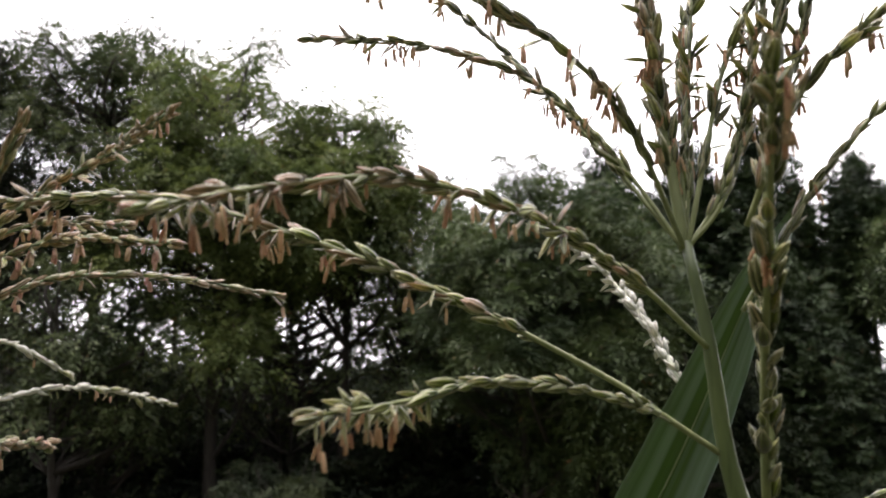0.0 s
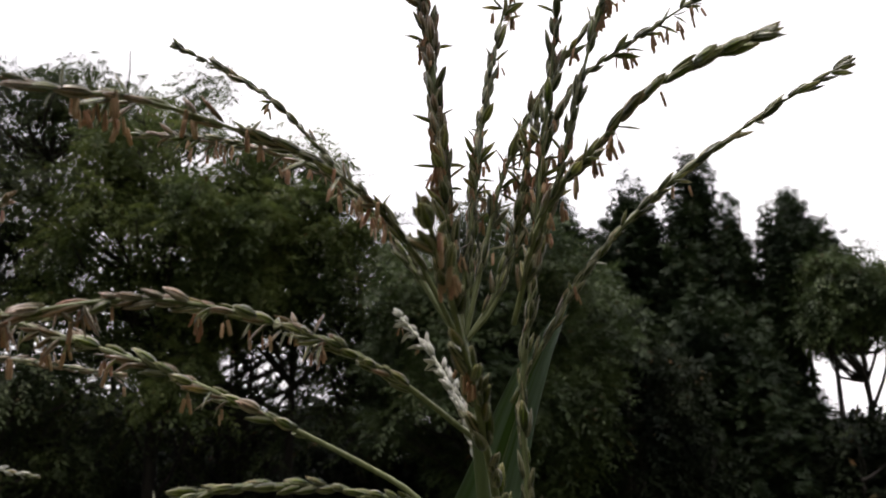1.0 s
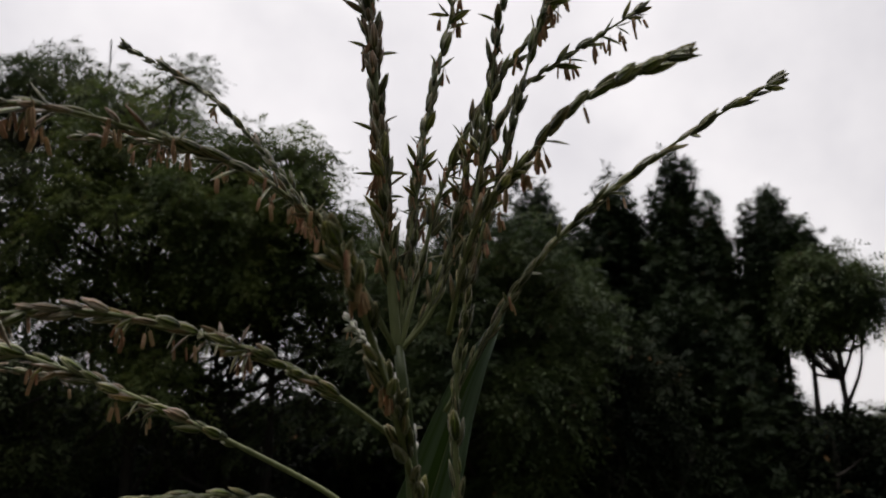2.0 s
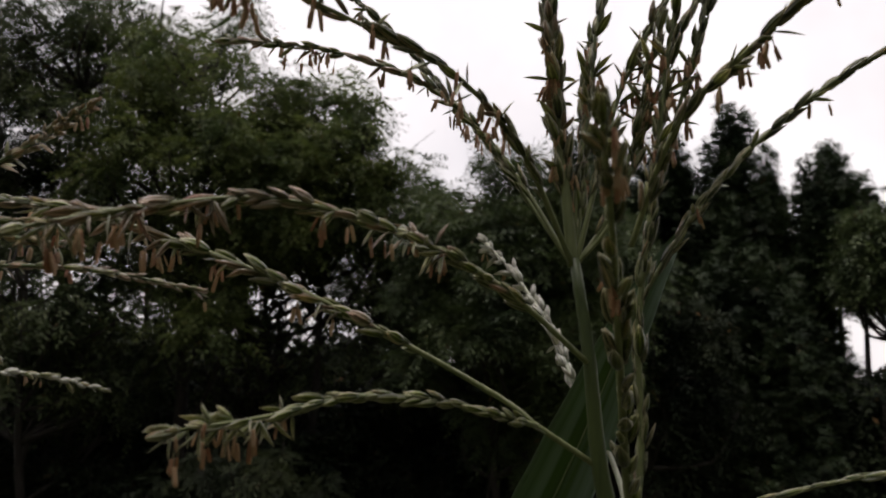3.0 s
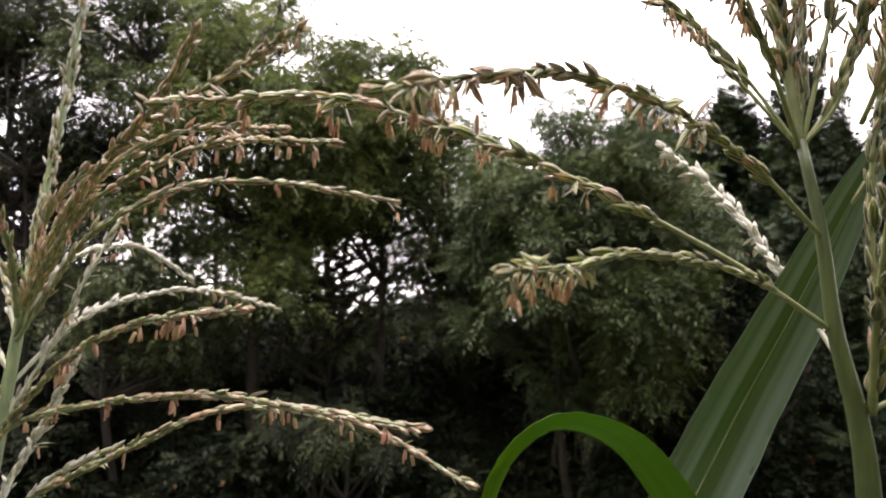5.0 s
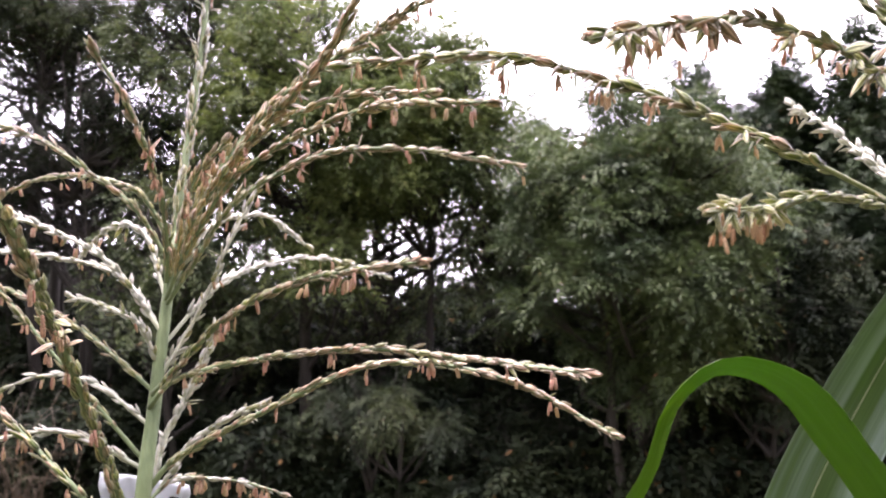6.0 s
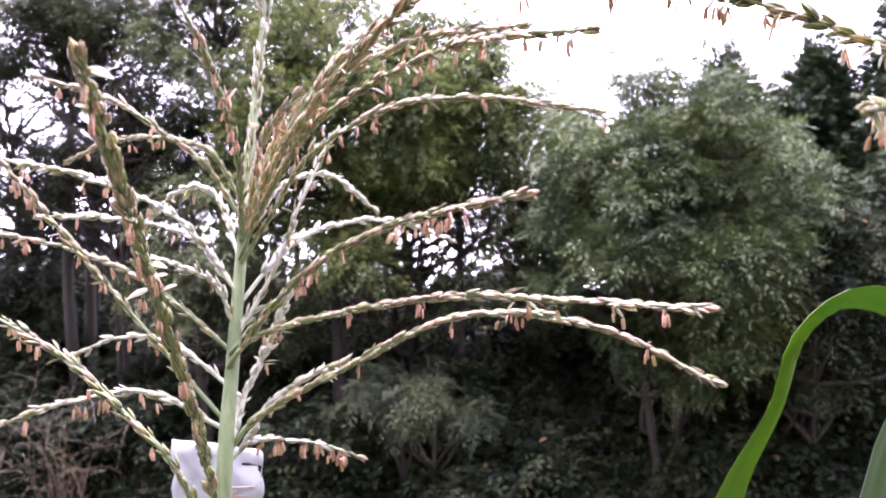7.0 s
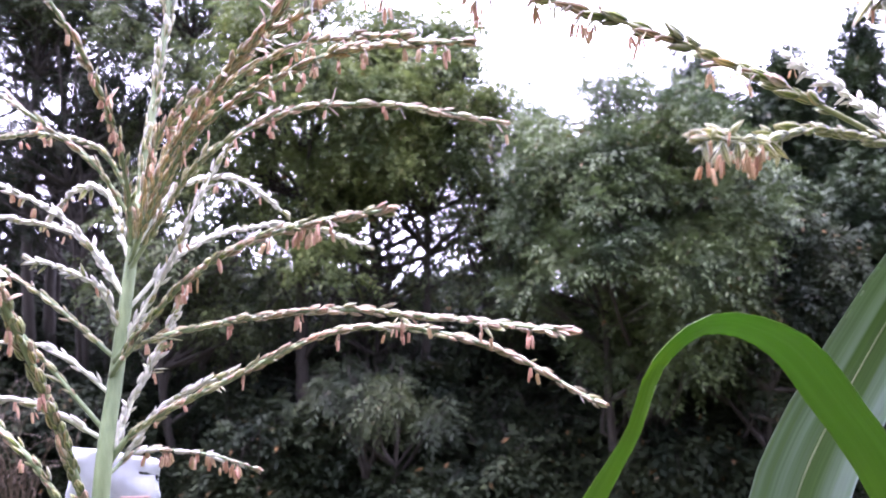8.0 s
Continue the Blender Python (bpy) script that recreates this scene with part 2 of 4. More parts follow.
def bark_paint():
    m, n, l, p = material("bark")
    tc = n.new("ShaderNodeTexCoord")
    mp = n.new("ShaderNodeMapping")
    mp.inputs["Scale"].default_value = (22, 22, 5)
    l.new(tc.outputs["Object"], mp.inputs["Vector"])
    g = lay(n, "ShaderNodeTexNoise", Scale=1.0, Detail=7.0, Roughness=0.7)
    l.new(mp.outputs["Vector"], g.inputs["Vector"])
    r = ramp_of(n, [(0.3, (0.02, 0.017, 0.014)), (0.7, (0.05, 0.042, 0.035))])
    l.new(g.outputs["Fac"], r.inputs["Fac"])
    l.new(r.outputs["Color"], p.inputs["Base Color"])
    p.inputs["Roughness"].default_value = 0.9
    bump = lay(n, "ShaderNodeBump", Strength=0.8, Distance=0.02)
    l.new(g.outputs["Fac"], bump.inputs["Height"])
    l.new(bump.outputs["Normal"], p.inputs["Normal"])
    return m


def soil_paint():
    m, n, l, p = material("weedy_soil")
    tc = n.new("ShaderNodeTexCoord")
    a = lay(n, "ShaderNodeTexNoise", Scale=0.7, Detail=6.0, Roughness=0.65)
    b = lay(n, "ShaderNodeTexNoise", Scale=38.0, Detail=5.0, Roughness=0.7)
    l.new(tc.outputs["Object"], a.inputs["Vector"])
    l.new(tc.outputs["Object"], b.inputs["Vector"])
    ra = ramp_of(n, [(0.4, (0.085, 0.068, 0.044)), (0.6, (0.05, 0.075, 0.025))])
    rb = ramp_of(n, [(0.3, (0.5, 0.5, 0.5)), (0.7, (1.25, 1.2, 1.1))])
    l.new(a.outputs["Fac"], ra.inputs["Fac"])
    l.new(b.outputs["Fac"], rb.inputs["Fac"])
    l.new(mixed(n, l, ra.outputs["Color"], rb.outputs["Color"], 1.0, "MULTIPLY"), p.inputs["Base Color"])
    p.inputs["Roughness"].default_value = 0.95
    bump = lay(n, "ShaderNodeBump", Strength=0.7, Distance=0.03)
    l.new(b.outputs["Fac"], bump.inputs["Height"])
    l.new(bump.outputs["Normal"], p.inputs["Normal"])
    return m


def sheet_paint():
    m, n, l, p = material("white_film")
    tc = n.new("ShaderNodeTexCoord")
    g = lay(n, "ShaderNodeTexNoise", Scale=28.0, Detail=4.0)
    l.new(tc.outputs["Object"], g.inputs["Vector"])
    r = ramp_of(n, [(0.3, (0.36, 0.39, 0.42)), (0.65, (0.48, 0.51, 0.53))])
    l.new(g.outputs["Fac"], r.inputs["Fac"])
    l.new(r.outputs["Color"], p.inputs["Base Color"])
    p.inputs["Roughness"].default_value = 0.4
    bump = lay(n, "ShaderNodeBump", Strength=0.5, Distance=0.004)
    l.new(g.outputs["Fac"], bump.inputs["Height"])
    l.new(bump.outputs["Normal"], p.inputs["Normal"])
    thin(n, l, p, (0.8, 0.82, 0.85), 0.2)
    return m


BARK, SOIL, SHEET = bark_paint(), soil_paint(), sheet_paint()
PRINT = stem_paint("faded_pink_print", (0.5, 0.3, 0.28), (0.62, 0.42, 0.38))
TWIG = stem_paint("dry_twig", (0.09, 0.065, 0.045), (0.17, 0.13, 0.095))
WOOD = stem_paint("weathered_stake", (0.2, 0.15, 0.1), (0.32, 0.26, 0.18))


# ---- mesh helpers ----
def mesh_of(name, verts, faces, mats, along=None, around=None, slots=None, smooth=True):
    me = bpy.data.meshes.new(name)
    me.from_pydata(np.asarray(verts, dtype=float).tolist(), [], faces)
    for m in mats if isinstance(mats, (list, tuple)) else [mats]:
        me.materials.append(m)
    for key, values in (("along", along), ("around", around)):
        if values is not None:
            at = me.attributes.new(key, "FLOAT", "POINT")
            at.data.foreach_set("value", np.asarray(values, dtype=np.float32))
    if slots is not None:
        me.polygons.foreach_set("material_index", np.asarray(slots, dtype=np.int32))
    if smooth:
        me.polygons.foreach_set("use_smooth", np.ones(len(me.polygons), dtype=bool))
    me.update()
    return me


def part(name, me, parent, label=""):
    """One mesh as a part of a thing. The mesh is in world coordinates."""
    ob = new(name, me)
    ob.parent = parent
    if parent.type == "EMPTY":
        ob.matrix_parent_inverse = Matrix.Translation(parent.location).inverted()
    return tagged(ob, label)


def thing(name, base, label, category, group="", kind=""):
    ob = new(name)
    ob.empty_display_size = 0.05
    ob.location = base
    return tagged(ob, label, category, group, kind)


def spline(points, n):
    """n points of a smooth curve through the given ones, evenly spaced along it."""
    p = np.array(points, dtype=float)
    p = np.vstack([2 * p[0] - p[1], p, 2 * p[-1] - p[-2]])
    out = []
    for i in range(1, len(p) - 2):
        for s in np.linspace(0, 1, 24, endpoint=False):
            a, b, c, d = p[i - 1 : i + 3]
            out.append(0.5 * (2 * b + (c - a) * s + (2 * a - 5 * b + 4 * c - d) * s**2 + (3 * b - a - 3 * c + d) * s**3))
    out = np.array(out + [p[-2]])
    run = np.r_[0, np.cumsum(np.linalg.norm(np.diff(out, axis=0), axis=1))]
    at = np.linspace(0, run[-1], n)
    return np.stack([np.interp(at, run, out[:, k]) for k in range(3)], 1), run[-1]


def directions(line):
    d = np.gradient(line, axis=0)
    return d / np.linalg.norm(d, axis=1)[:, None]


def tube(line, radii, sides=8):
    """Verts, faces, along and around of a closed tapered tube."""
    line, t = np.asarray(line, dtype=float), directions(np.asarray(line, dtype=float))
    verts, along, around = [], [], []
    u = np.cross(t[0], (0.31, 0.92, 0.23))
    for k, c in enumerate(line):
        u = u - t[k] * np.dot(u, t[k])
        u = u / np.linalg.norm(u)
        v = np.cross(t[k], u)
        for j in range(sides):
            a = 2 * math.pi * j / sides
            verts.append(c + radii[k] * (math.cos(a) * u + math.sin(a) * v))
            along.append(k / (len(line) - 1))
            around.append(j / sides)
    faces = []
    for k in range(len(line) - 1):
        for j in range(sides):
            a, b = k * sides + j, k * sides + (j + 1) % sides
            faces.append((a, b, b + sides, a + sides))
    faces.append(tuple(range(sides))[::-1])
    faces.append(tuple(range((len(line) - 1) * sides, len(line) * sides)))
    return np.array(verts), faces, along, around


class Heap:
    """Gathers many small pieces into one mesh."""

    def __init__(self):
        self.v, self.f, self.a, self.w, self.s, self.n = [], [], [], [], [], 0

    def add(self, verts, faces, along, around, slot=0):
        self.v.append(verts)
        self.f += [tuple(i + self.n for i in f) for f in faces]
        self.a += list(along)
        self.w += list(around)
        self.s += [slot] * len(faces)
        self.n += len(verts)

    def mesh(self, name, mats):
        return mesh_of(name, np.vstack(self.v), self.f, mats, self.a, self.w, self.s)


# ---- ground ----
def slope(x, y):
    """Height of the ground: a level garden that falls away to the edge of the wood and on down the hill behind it."""
    s = min(max((y - 1.2) / 6.0, 0.0), 1.0)
    return -2.0 * s * s * (3 - 2 * s) - 0.05 * max(0.0, y - 16.0)


def build_ground():
    xs = np.r_[-900, -300, -100, -40, np.linspace(-16, 14, 46), 40, 100, 300, 900]
    ys = np.r_[-900, -300, -100, -30, np.linspace(-8, 20, 57), 40, 100, 300, 900]
    verts = []
    for y in ys:
        for x in xs:
            bump = 0.06 * noise.noise(Vector((x * 0.7, y * 0.7, 3.0))) if abs(x) < 30 and abs(y) < 30 else 0.0
            verts.append((x, y, slope(x, y) + bump * (0.4 if y < 1.2 else 1.0) - 0.03))
    w = len(xs)
    faces = [(j * w + i, j * w + i + 1, j * w + w + i + 1, j * w + w + i) for j in range(len(ys) - 1) for i in range(w - 1)]
    tagged(new("ground", mesh_of("ground", verts, faces, SOIL)), "weedy brown soil sloping down to the wood", "ground", kind="structure")


build_ground()


# ---- trees ----
def leaf_cloud(centres, radii, twigs, leaves, length, width, droop, rng, twig_len=0.3):
    """Sprays of small folded leaves: twigs fan out of each clump in flat layers, leaves sit in pairs along them. Returns verts and faces."""
    c = np.repeat(np.asarray(centres), twigs, axis=0)
    r = np.repeat(np.asarray(radii), twigs)
    n = len(c)
    d = rng.normal(size=c.shape)
    d /= np.linalg.norm(d, axis=1)[:, None]
    root = c + d * (r * rng.uniform(0.05, 1.0, n) ** 0.6)[:, None] * (1.0, 1.0, 0.85)
    level = np.stack([d[:, 0], d[:, 1], np.zeros(n)], 1) + rng.normal(size=d.shape) * (0.45, 0.45, 0.0)
    level /= np.linalg.norm(level, axis=1)[:, None] + 1e-9
    way = level + np.array((0, 0, 1.0)) * (0.55 * d[:, 2] + rng.normal(size=n) * 0.45 - droop * 0.25)[:, None]
    way /= np.linalg.norm(way, axis=1)[:, None]
    plane = np.array((0, 0, 1.0)) + level * rng.uniform(-0.05, 0.7, n)[:, None] + rng.normal(size=d.shape) * 0.4
    across = np.cross(way, plane)
    across /= np.linalg.norm(across, axis=1)[:, None]
    plane = np.cross(across, way)
    span = twig_len * rng.uniform(0.6, 1.25, n)
    s = np.tile(np.linspace(0.08, 1, leaves), n)
    hand = np.tile(np.where(np.arange(leaves) % 2 == 0, 1.0, -1.0), n)
    hand[leaves - 1 :: leaves] = 0.0
    way, across, plane = (np.repeat(q, leaves, axis=0) for q in (way, across, plane))
    sag = np.zeros_like(way)
    sag[:, 2] = -droop * twig_len * s**2 * 0.6
    base = np.repeat(root, leaves, axis=0) + way * (s * np.repeat(span, leaves))[:, None] + sag
    point = way * 0.62 + across * hand[:, None] + np.array((0, 0, -droop * 0.4)) + rng.normal(size=way.shape) * 0.17
    point /= np.linalg.norm(point, axis=1)[:, None]
    face = plane + rng.normal(size=way.shape) * 0.34
    wide = np.cross(point, face)
    wide /= np.linalg.norm(wide, axis=1)[:, None] + 1e-9
    up = np.cross(wide, point)
    size = (rng.uniform(0.7, 1.2, len(base)) * (0.75 + 0.45 * np.sin(s * 2.6)))[:, None]
    tip = base + point * length * size + np.array((0, 0, -0.1 * droop * length))
    mid = base + point * length * size * 0.42
    a = mid + wide * width * size * 0.5 + up * width * 0.2
    b = mid - wide * width * size * 0.5 + up * width * 0.2
    verts = np.stack([base, a, tip, b], 1).reshape(-1, 3)
    i = np.arange(len(base))[:, None] * 4
    faces = np.vstack([i + (0, 1, 2), i + (0, 2, 3)])
    return verts, faces


def quick_mesh(name, verts, faces, mat):
    me = bpy.data.meshes.new(name)
    me.vertices.add(len(verts))
    me.vertices.foreach_set("co", verts.astype(np.float32).ravel())
    me.loops.add(faces.size)
    me.loops.foreach_set("vertex_index", faces.astype(np.int32).ravel())
    me.polygons.add(len(faces))
    me.polygons.foreach_set("loop_start", np.arange(0, faces.size, 3, dtype=np.int32))
    me.materials.append(mat)
    me.update(calc_edges=True)
    return me


def tree(label, base, crown, radius, count, clump, mat, seed, twigs=60, leaves=9, length=0.1, width=0.035, droop=0.6,
         trunk=0.11, name="tree", category="tree", stems=1, hollow=0.35, shape=1.0, twig_len=0.3, lump=0.55):
    """A tree from its base, the middle and the half sizes of its crown, and the number and size of its leaf clumps."""
    rng = np.random.default_rng(seed)
    own = 12 if name == "tree" else 4
    base = (*base, slope(*base) - 0.05)
    top = thing(name, base, label, category)
    centres = []
    while len(centres) < count:
        q = rng.uniform(-1, 1, 3)
        m = np.linalg.norm(q)
        m /= 1.0 - 0.33 * lump + lump * noise.noise(Vector(q / max(m, 1e-3) * 1.7) + Vector((seed * 3.1, 0, 0)))
        if m > 1 or m < hollow or (q[2] > 0 and np.hypot(q[0], q[1]) > (1 - q[2]) ** (0.5 * shape) + 0.05):
            continue
        centres.append(np.asarray(crown) + q * np.asarray(radius))
    sizes = clump * rng.uniform(0.6, 1.25, count)
    peak = np.array((crown[0], crown[1], crown[2] + radius[2] * 0.75))
    trunks = []
    for k in range(stems):
        shift = np.array((rng.normal() * 0.5, rng.normal() * 0.4, 0)) if stems > 1 else np.zeros(3)
        foot = np.array(base) + shift * 0.25
        bow = rng.normal(size=3) * (0.12, 0.12, 0)
        line, _ = spline([foot, foot * 0.55 + (peak + shift) * 0.45 + bow, peak + shift], 14)
        trunks.append(line)
        v, f, a, w = tube(line, np.linspace(trunk, trunk * 0.18, 14), 8)
        part("trunk", mesh_of("trunk", v, f, BARK, a, w), top)
    limbs = Heap()
    for k, c in enumerate(centres):
        line = trunks[rng.integers(len(trunks))]
        z = np.clip(c[2] - rng.uniform(0.4, 1.3), line[0, 2] + 0.6, line[-1, 2])
        start = line[np.argmin(abs(line[:, 2] - z))]
        bend = (start + c) / 2 + rng.normal(size=3) * 0.12 + np.array((0, 0, -0.1))
        run, far = spline([start, bend, c], 7)
        bough = tube(run, np.linspace(0.014 + 0.014 * far, 0.007, 7), 6 if k < own else 5)
        if k < own:
            part("limb", mesh_of("limb", bough[0], bough[1], BARK, bough[2], bough[3]), top)
        else:
            limbs.add(*bough)
        for _ in range(4):
            e = c + rng.normal(size=3) * clump * 0.7
            run, _ = spline([run[4] if len(run) > 4 else c, (c + e) / 2 + rng.normal(size=3) * 0.05, e], 4)
            limbs.add(*tube(run, np.linspace(0.008, 0.003, 4), 4))
            run = np.vstack([run, run])
    tagged(part("twigwork", limbs.mesh("twigwork", BARK), top), kind="stuff")
    v, f = leaf_cloud(centres, sizes, twigs, leaves, length, width, droop, rng, twig_len)
    tagged(part("crown", quick_mesh("crown", v, f, mat), top), kind="stuff")
    return top


def conifer(label, base, height, spread, seed, low=0.2):
    """A dark evergreen with whorls of drooping boughs and a bare-tipped leader."""
    rng = np.random.default_rng(seed)
    z0 = slope(*base) - 0.05
    top = thing("conifer", (*base, z0), label, "tree", "dark evergreens at the wood's edge")
    line, _ = spline([(*base, z0), (base[0] + rng.normal() * 0.08, base[1], z0 + height * 0.5), (base[0] + rng.normal() * 0.08, base[1], z0 + height)], 12)
    v, f, a, w = tube(line, np.linspace(0.1, 0.012, 12), 7)
    part("trunk", mesh_of("trunk", v, f, BARK, a, w), top)
    limbs, roots, ways, sizes = Heap(), [], [], []
    z = low * height
    while z < height - 0.05:
        left = 1 - z / height
        for _ in range(5):
            ang = rng.uniform(0, 2 * math.pi)
            far = spread * (left**0.62) * rng.uniform(0.3, 1.15) + 0.04
            at = np.array([np.interp(z0 + z, line[:, 2], line[:, k]) for k in range(3)])
            d = np.array((math.cos(ang), math.sin(ang), rng.uniform(0.25, 1.0)))
            tip = at + d * far
            run, _ = spline([at, (at + tip) / 2 + (0, 0, -0.06), tip], 5)
            limbs.add(*tube(run, np.linspace(0.013, 0.004, 5), 4))
            steps = int(3 + far * 9)
            for s in np.linspace(0.25, 1, steps):
                roots.append(at + (tip - at) * s + rng.normal(size=3) * 0.03)
                sizes.append(0.1 + 0.06 * (1 - s))
            # upturned shoots at the ends of the boughs
            if rng.random() < 0.6:
                tall = rng.uniform(0.25, 0.75)
                for h in np.linspace(0.05, tall, 7):
                    roots.append(tip + (0, 0, h))
                    sizes.append(0.06 - 0.045 * h / tall)
        z += rng.uniform(0.1, 0.2)
    tagged(part("twigwork", limbs.mesh("twigwork", BARK), top), kind="stuff")
    v, f = leaf_cloud(roots, sizes, 5, 10, 0.08, 0.022, 0.0, rng, 0.15)
    tagged(part("crown", quick_mesh("crown", v, f, NEEDLE), top), kind="stuff")
    return top


def build_wood():
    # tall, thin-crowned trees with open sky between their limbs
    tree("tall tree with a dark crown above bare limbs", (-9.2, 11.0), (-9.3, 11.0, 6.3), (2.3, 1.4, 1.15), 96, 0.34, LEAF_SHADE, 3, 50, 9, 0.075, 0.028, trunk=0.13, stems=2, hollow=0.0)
    tree("slender leaning tree with sparse small leaves", (-8.0, 10.6), (-7.9, 10.6, 3.9), (2.3, 1.2, 2.0), 190, 0.24, LEAF_DEEP_SHADE, 5, 27, 8, 0.06, 0.023, trunk=0.06, stems=6, hollow=0.0, twig_len=0.22)
    tree("bare-limbed tree with a few small leaves", (-10.2, 11.6), (-10.6, 11.5, 3.9), (2.4, 1.2, 2.3), 150, 0.26, LEAF_DEEP_SHADE, 6, 24, 8, 0.065, 0.0248, trunk=0.07, stems=4, hollow=0.0)
    tree("tall tree with an airy crown of small leaves", (-6.2, 10.8), (-6.25, 10.8, 5.4), (1.7, 1.3, 2.1), 80, 0.3, LEAF_MID, 7, 46, 9, 0.075, 0.028, trunk=0.11, hollow=0.1, shape=0.6)
    tree("young tree with thin upright sprays", (-5.2, 11.6), (-5.5, 11.6, 6.7), (2.0, 1.0, 1.5), 46, 0.24, LEAF_MID, 8, 26, 9, 0.068, 0.0248, trunk=0.07, hollow=0.0, shape=0.4)
    # the full round trees to the middle
    tree("broad leafy tree with dense green foliage", (-4.1, 10.2), (-4.1, 10.2, 4.15), (2.0, 1.4, 2.45), 118, 0.33, LEAF_FRESH, 11, 54, 9, 0.092, 0.031, trunk=0.12, hollow=0.25, shape=0.7)
    tree("leafy tree with a rounded bright green crown", (-2.5, 10.6), (-2.35, 10.5, 4.15), (1.5, 1.1, 1.85), 96, 0.3, LEAF_FRESH, 13, 58, 9, 0.085, 0.03, trunk=0.09, hollow=0.2, shape=0.3, lump=0.35)
    tree("shadowed leafy tree with long twigs", (-5.6, 9.8), (-5.6, 9.9, 1.9), (2.0, 1.0, 1.7), 74, 0.33, LEAF_MID, 17, 36, 9, 0.082, 0.0298, trunk=0.08, stems=2, hollow=0.0)
    tree("slim shaded tree with thin foliage", (-3.4, 11.6), (-3.6, 11.6, 2.4), (2.4, 0.8, 1.8), 70, 0.28, LEAF_DEEP_SHADE, 18, 9, 8, 0.082, 0.0310, trunk=0.06, stems=4, hollow=0.0)
    tree("half-shaded leafy tree with layered sprays", (-3.0, 10.9), (-3.1, 10.9, 2.2), (1.9, 0.8, 1.6), 56, 0.28, LEAF_MID, 20, 12, 9, 0.085, 0.032, trunk=0.05, stems=4, hollow=0.0)
    tree("half-shaded leafy sapling with layered sprays", (-1.0, 10.6), (-1.2, 10.6, 2.5), (1.0, 0.8, 1.7), 50, 0.28, LEAF_MID, 22, 11, 9, 0.085, 0.032, trunk=0.04, stems=3, hollow=0.0)
    # the feathery one
    tree("feathery grey-green tree with drooping narrow leaves", (0.65, 9.3), (0.62, 9.3, 2.35), (1.9, 1.3, 2.0), 180, 0.25, LEAF_GREY, 19, 74, 11, 0.085, 0.02, 0.5, trunk=0.075, stems=4, hollow=0.3, shape=0.34, lump=0.25)
    tree("small shaded tree with drooping narrow leaves", (2.1, 9.6), (2.1, 9.6, 1.5), (1.2, 0.9, 1.4), 120, 0.25, LEAF_DEEP_SHADE, 23, 70, 10, 0.09, 0.026, 0.55, trunk=0.035, stems=2, hollow=0.2, shape=0.7)
    tree("slim leafy tree with dark foliage", (-1.1, 11.4), (-0.95, 11.4, 2.95), (1.2, 0.8, 1.9), 120, 0.28, LEAF_MID, 29, 17, 9, 0.075, 0.0279, trunk=0.07, stems=3, hollow=0.0)
    # evergreens
    for k, (x, y, h, s) in enumerate([(1.85, 12.6, 7.55, 1.5), (2.5, 12.0, 6.4, 1.4), (3.25, 12.4, 7.6, 1.5), (4.15, 12.0, 7.75, 1.5), (4.85, 12.3, 6.95, 1.1), (5.5, 12.0, 6.8, 0.65), (2.85, 12.7, 6.9, 1.4), (4.5, 12.8, 6.85, 1.5),
                                      (3.7, 10.8, 5.2, 1.6), (4.45, 10.9, 4.9, 1.0), (2.9, 10.9, 4.6, 1.3),
                                      (2.3, 13.2, 6.7, 1.9), (3.75, 13.2, 6.8, 1.9), (4.6, 13.3, 6.6, 1.8), (5.2, 13.0, 6.3, 1.0)]):
        conifer("dark green conifer with upswept boughs", (x, y), h - 0.45, s, 40 + k)
    for k, (x, y, h) in enumerate([(6.75, 14.0, 7.2), (7.5, 14.3, 6.7), (6.15, 12.4, 6.55)]):
        conifer("dark conifer with a bare lower trunk", (x, y), h, 1.0 if k == 2 else 1.3, 60 + k, 0.76 if k == 2 else 0.66)
    # beyond the evergreens
    tree("pale grey-green tree with a rounded crown", (6.8, 11.6), (6.35, 11.5, 3.25), (0.95, 0.8, 0.7), 60, 0.32, LEAF_GREY, 31, 77, 9, 0.075, 0.0260, trunk=0.09, hollow=0.1)
    tree("low pale grey-green bush", (7.2, 12.6), (7.2, 12.5, 0.3), (1.4, 1.0, 1.35), 80, 0.32, LEAF_GREY, 37, 77, 9, 0.075, 0.0260, trunk=0.06, stems=3, name="bush", category="bush", hollow=0.0)


def build_understorey():
    """Dark shrubs along the foot of the wood."""
    rng = np.random.default_rng(77)
    k = 0
    for y, z, r in ((11.2, 0.1, 1.5), (10.1, -0.8, 1.1), (9.2, -1.2, 0.85)):
        for x in np.arange(-10.6, 6.4, 1.2):
            k += 1
            px, py = x + rng.normal() * 0.25, y + rng.normal() * 0.2
            # leaf colour darkened to carry the shade under the trees
            mat = LEAF_DEEP_SHADE
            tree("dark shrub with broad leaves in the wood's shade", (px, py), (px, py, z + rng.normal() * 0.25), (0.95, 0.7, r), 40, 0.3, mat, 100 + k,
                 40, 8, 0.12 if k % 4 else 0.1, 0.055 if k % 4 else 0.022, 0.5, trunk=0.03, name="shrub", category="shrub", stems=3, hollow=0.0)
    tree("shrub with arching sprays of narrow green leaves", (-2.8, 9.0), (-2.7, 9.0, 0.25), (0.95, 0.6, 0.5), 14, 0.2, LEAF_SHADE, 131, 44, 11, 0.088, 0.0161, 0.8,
         trunk=0.03, name="shrub", category="shrub", stems=3, hollow=0.0)


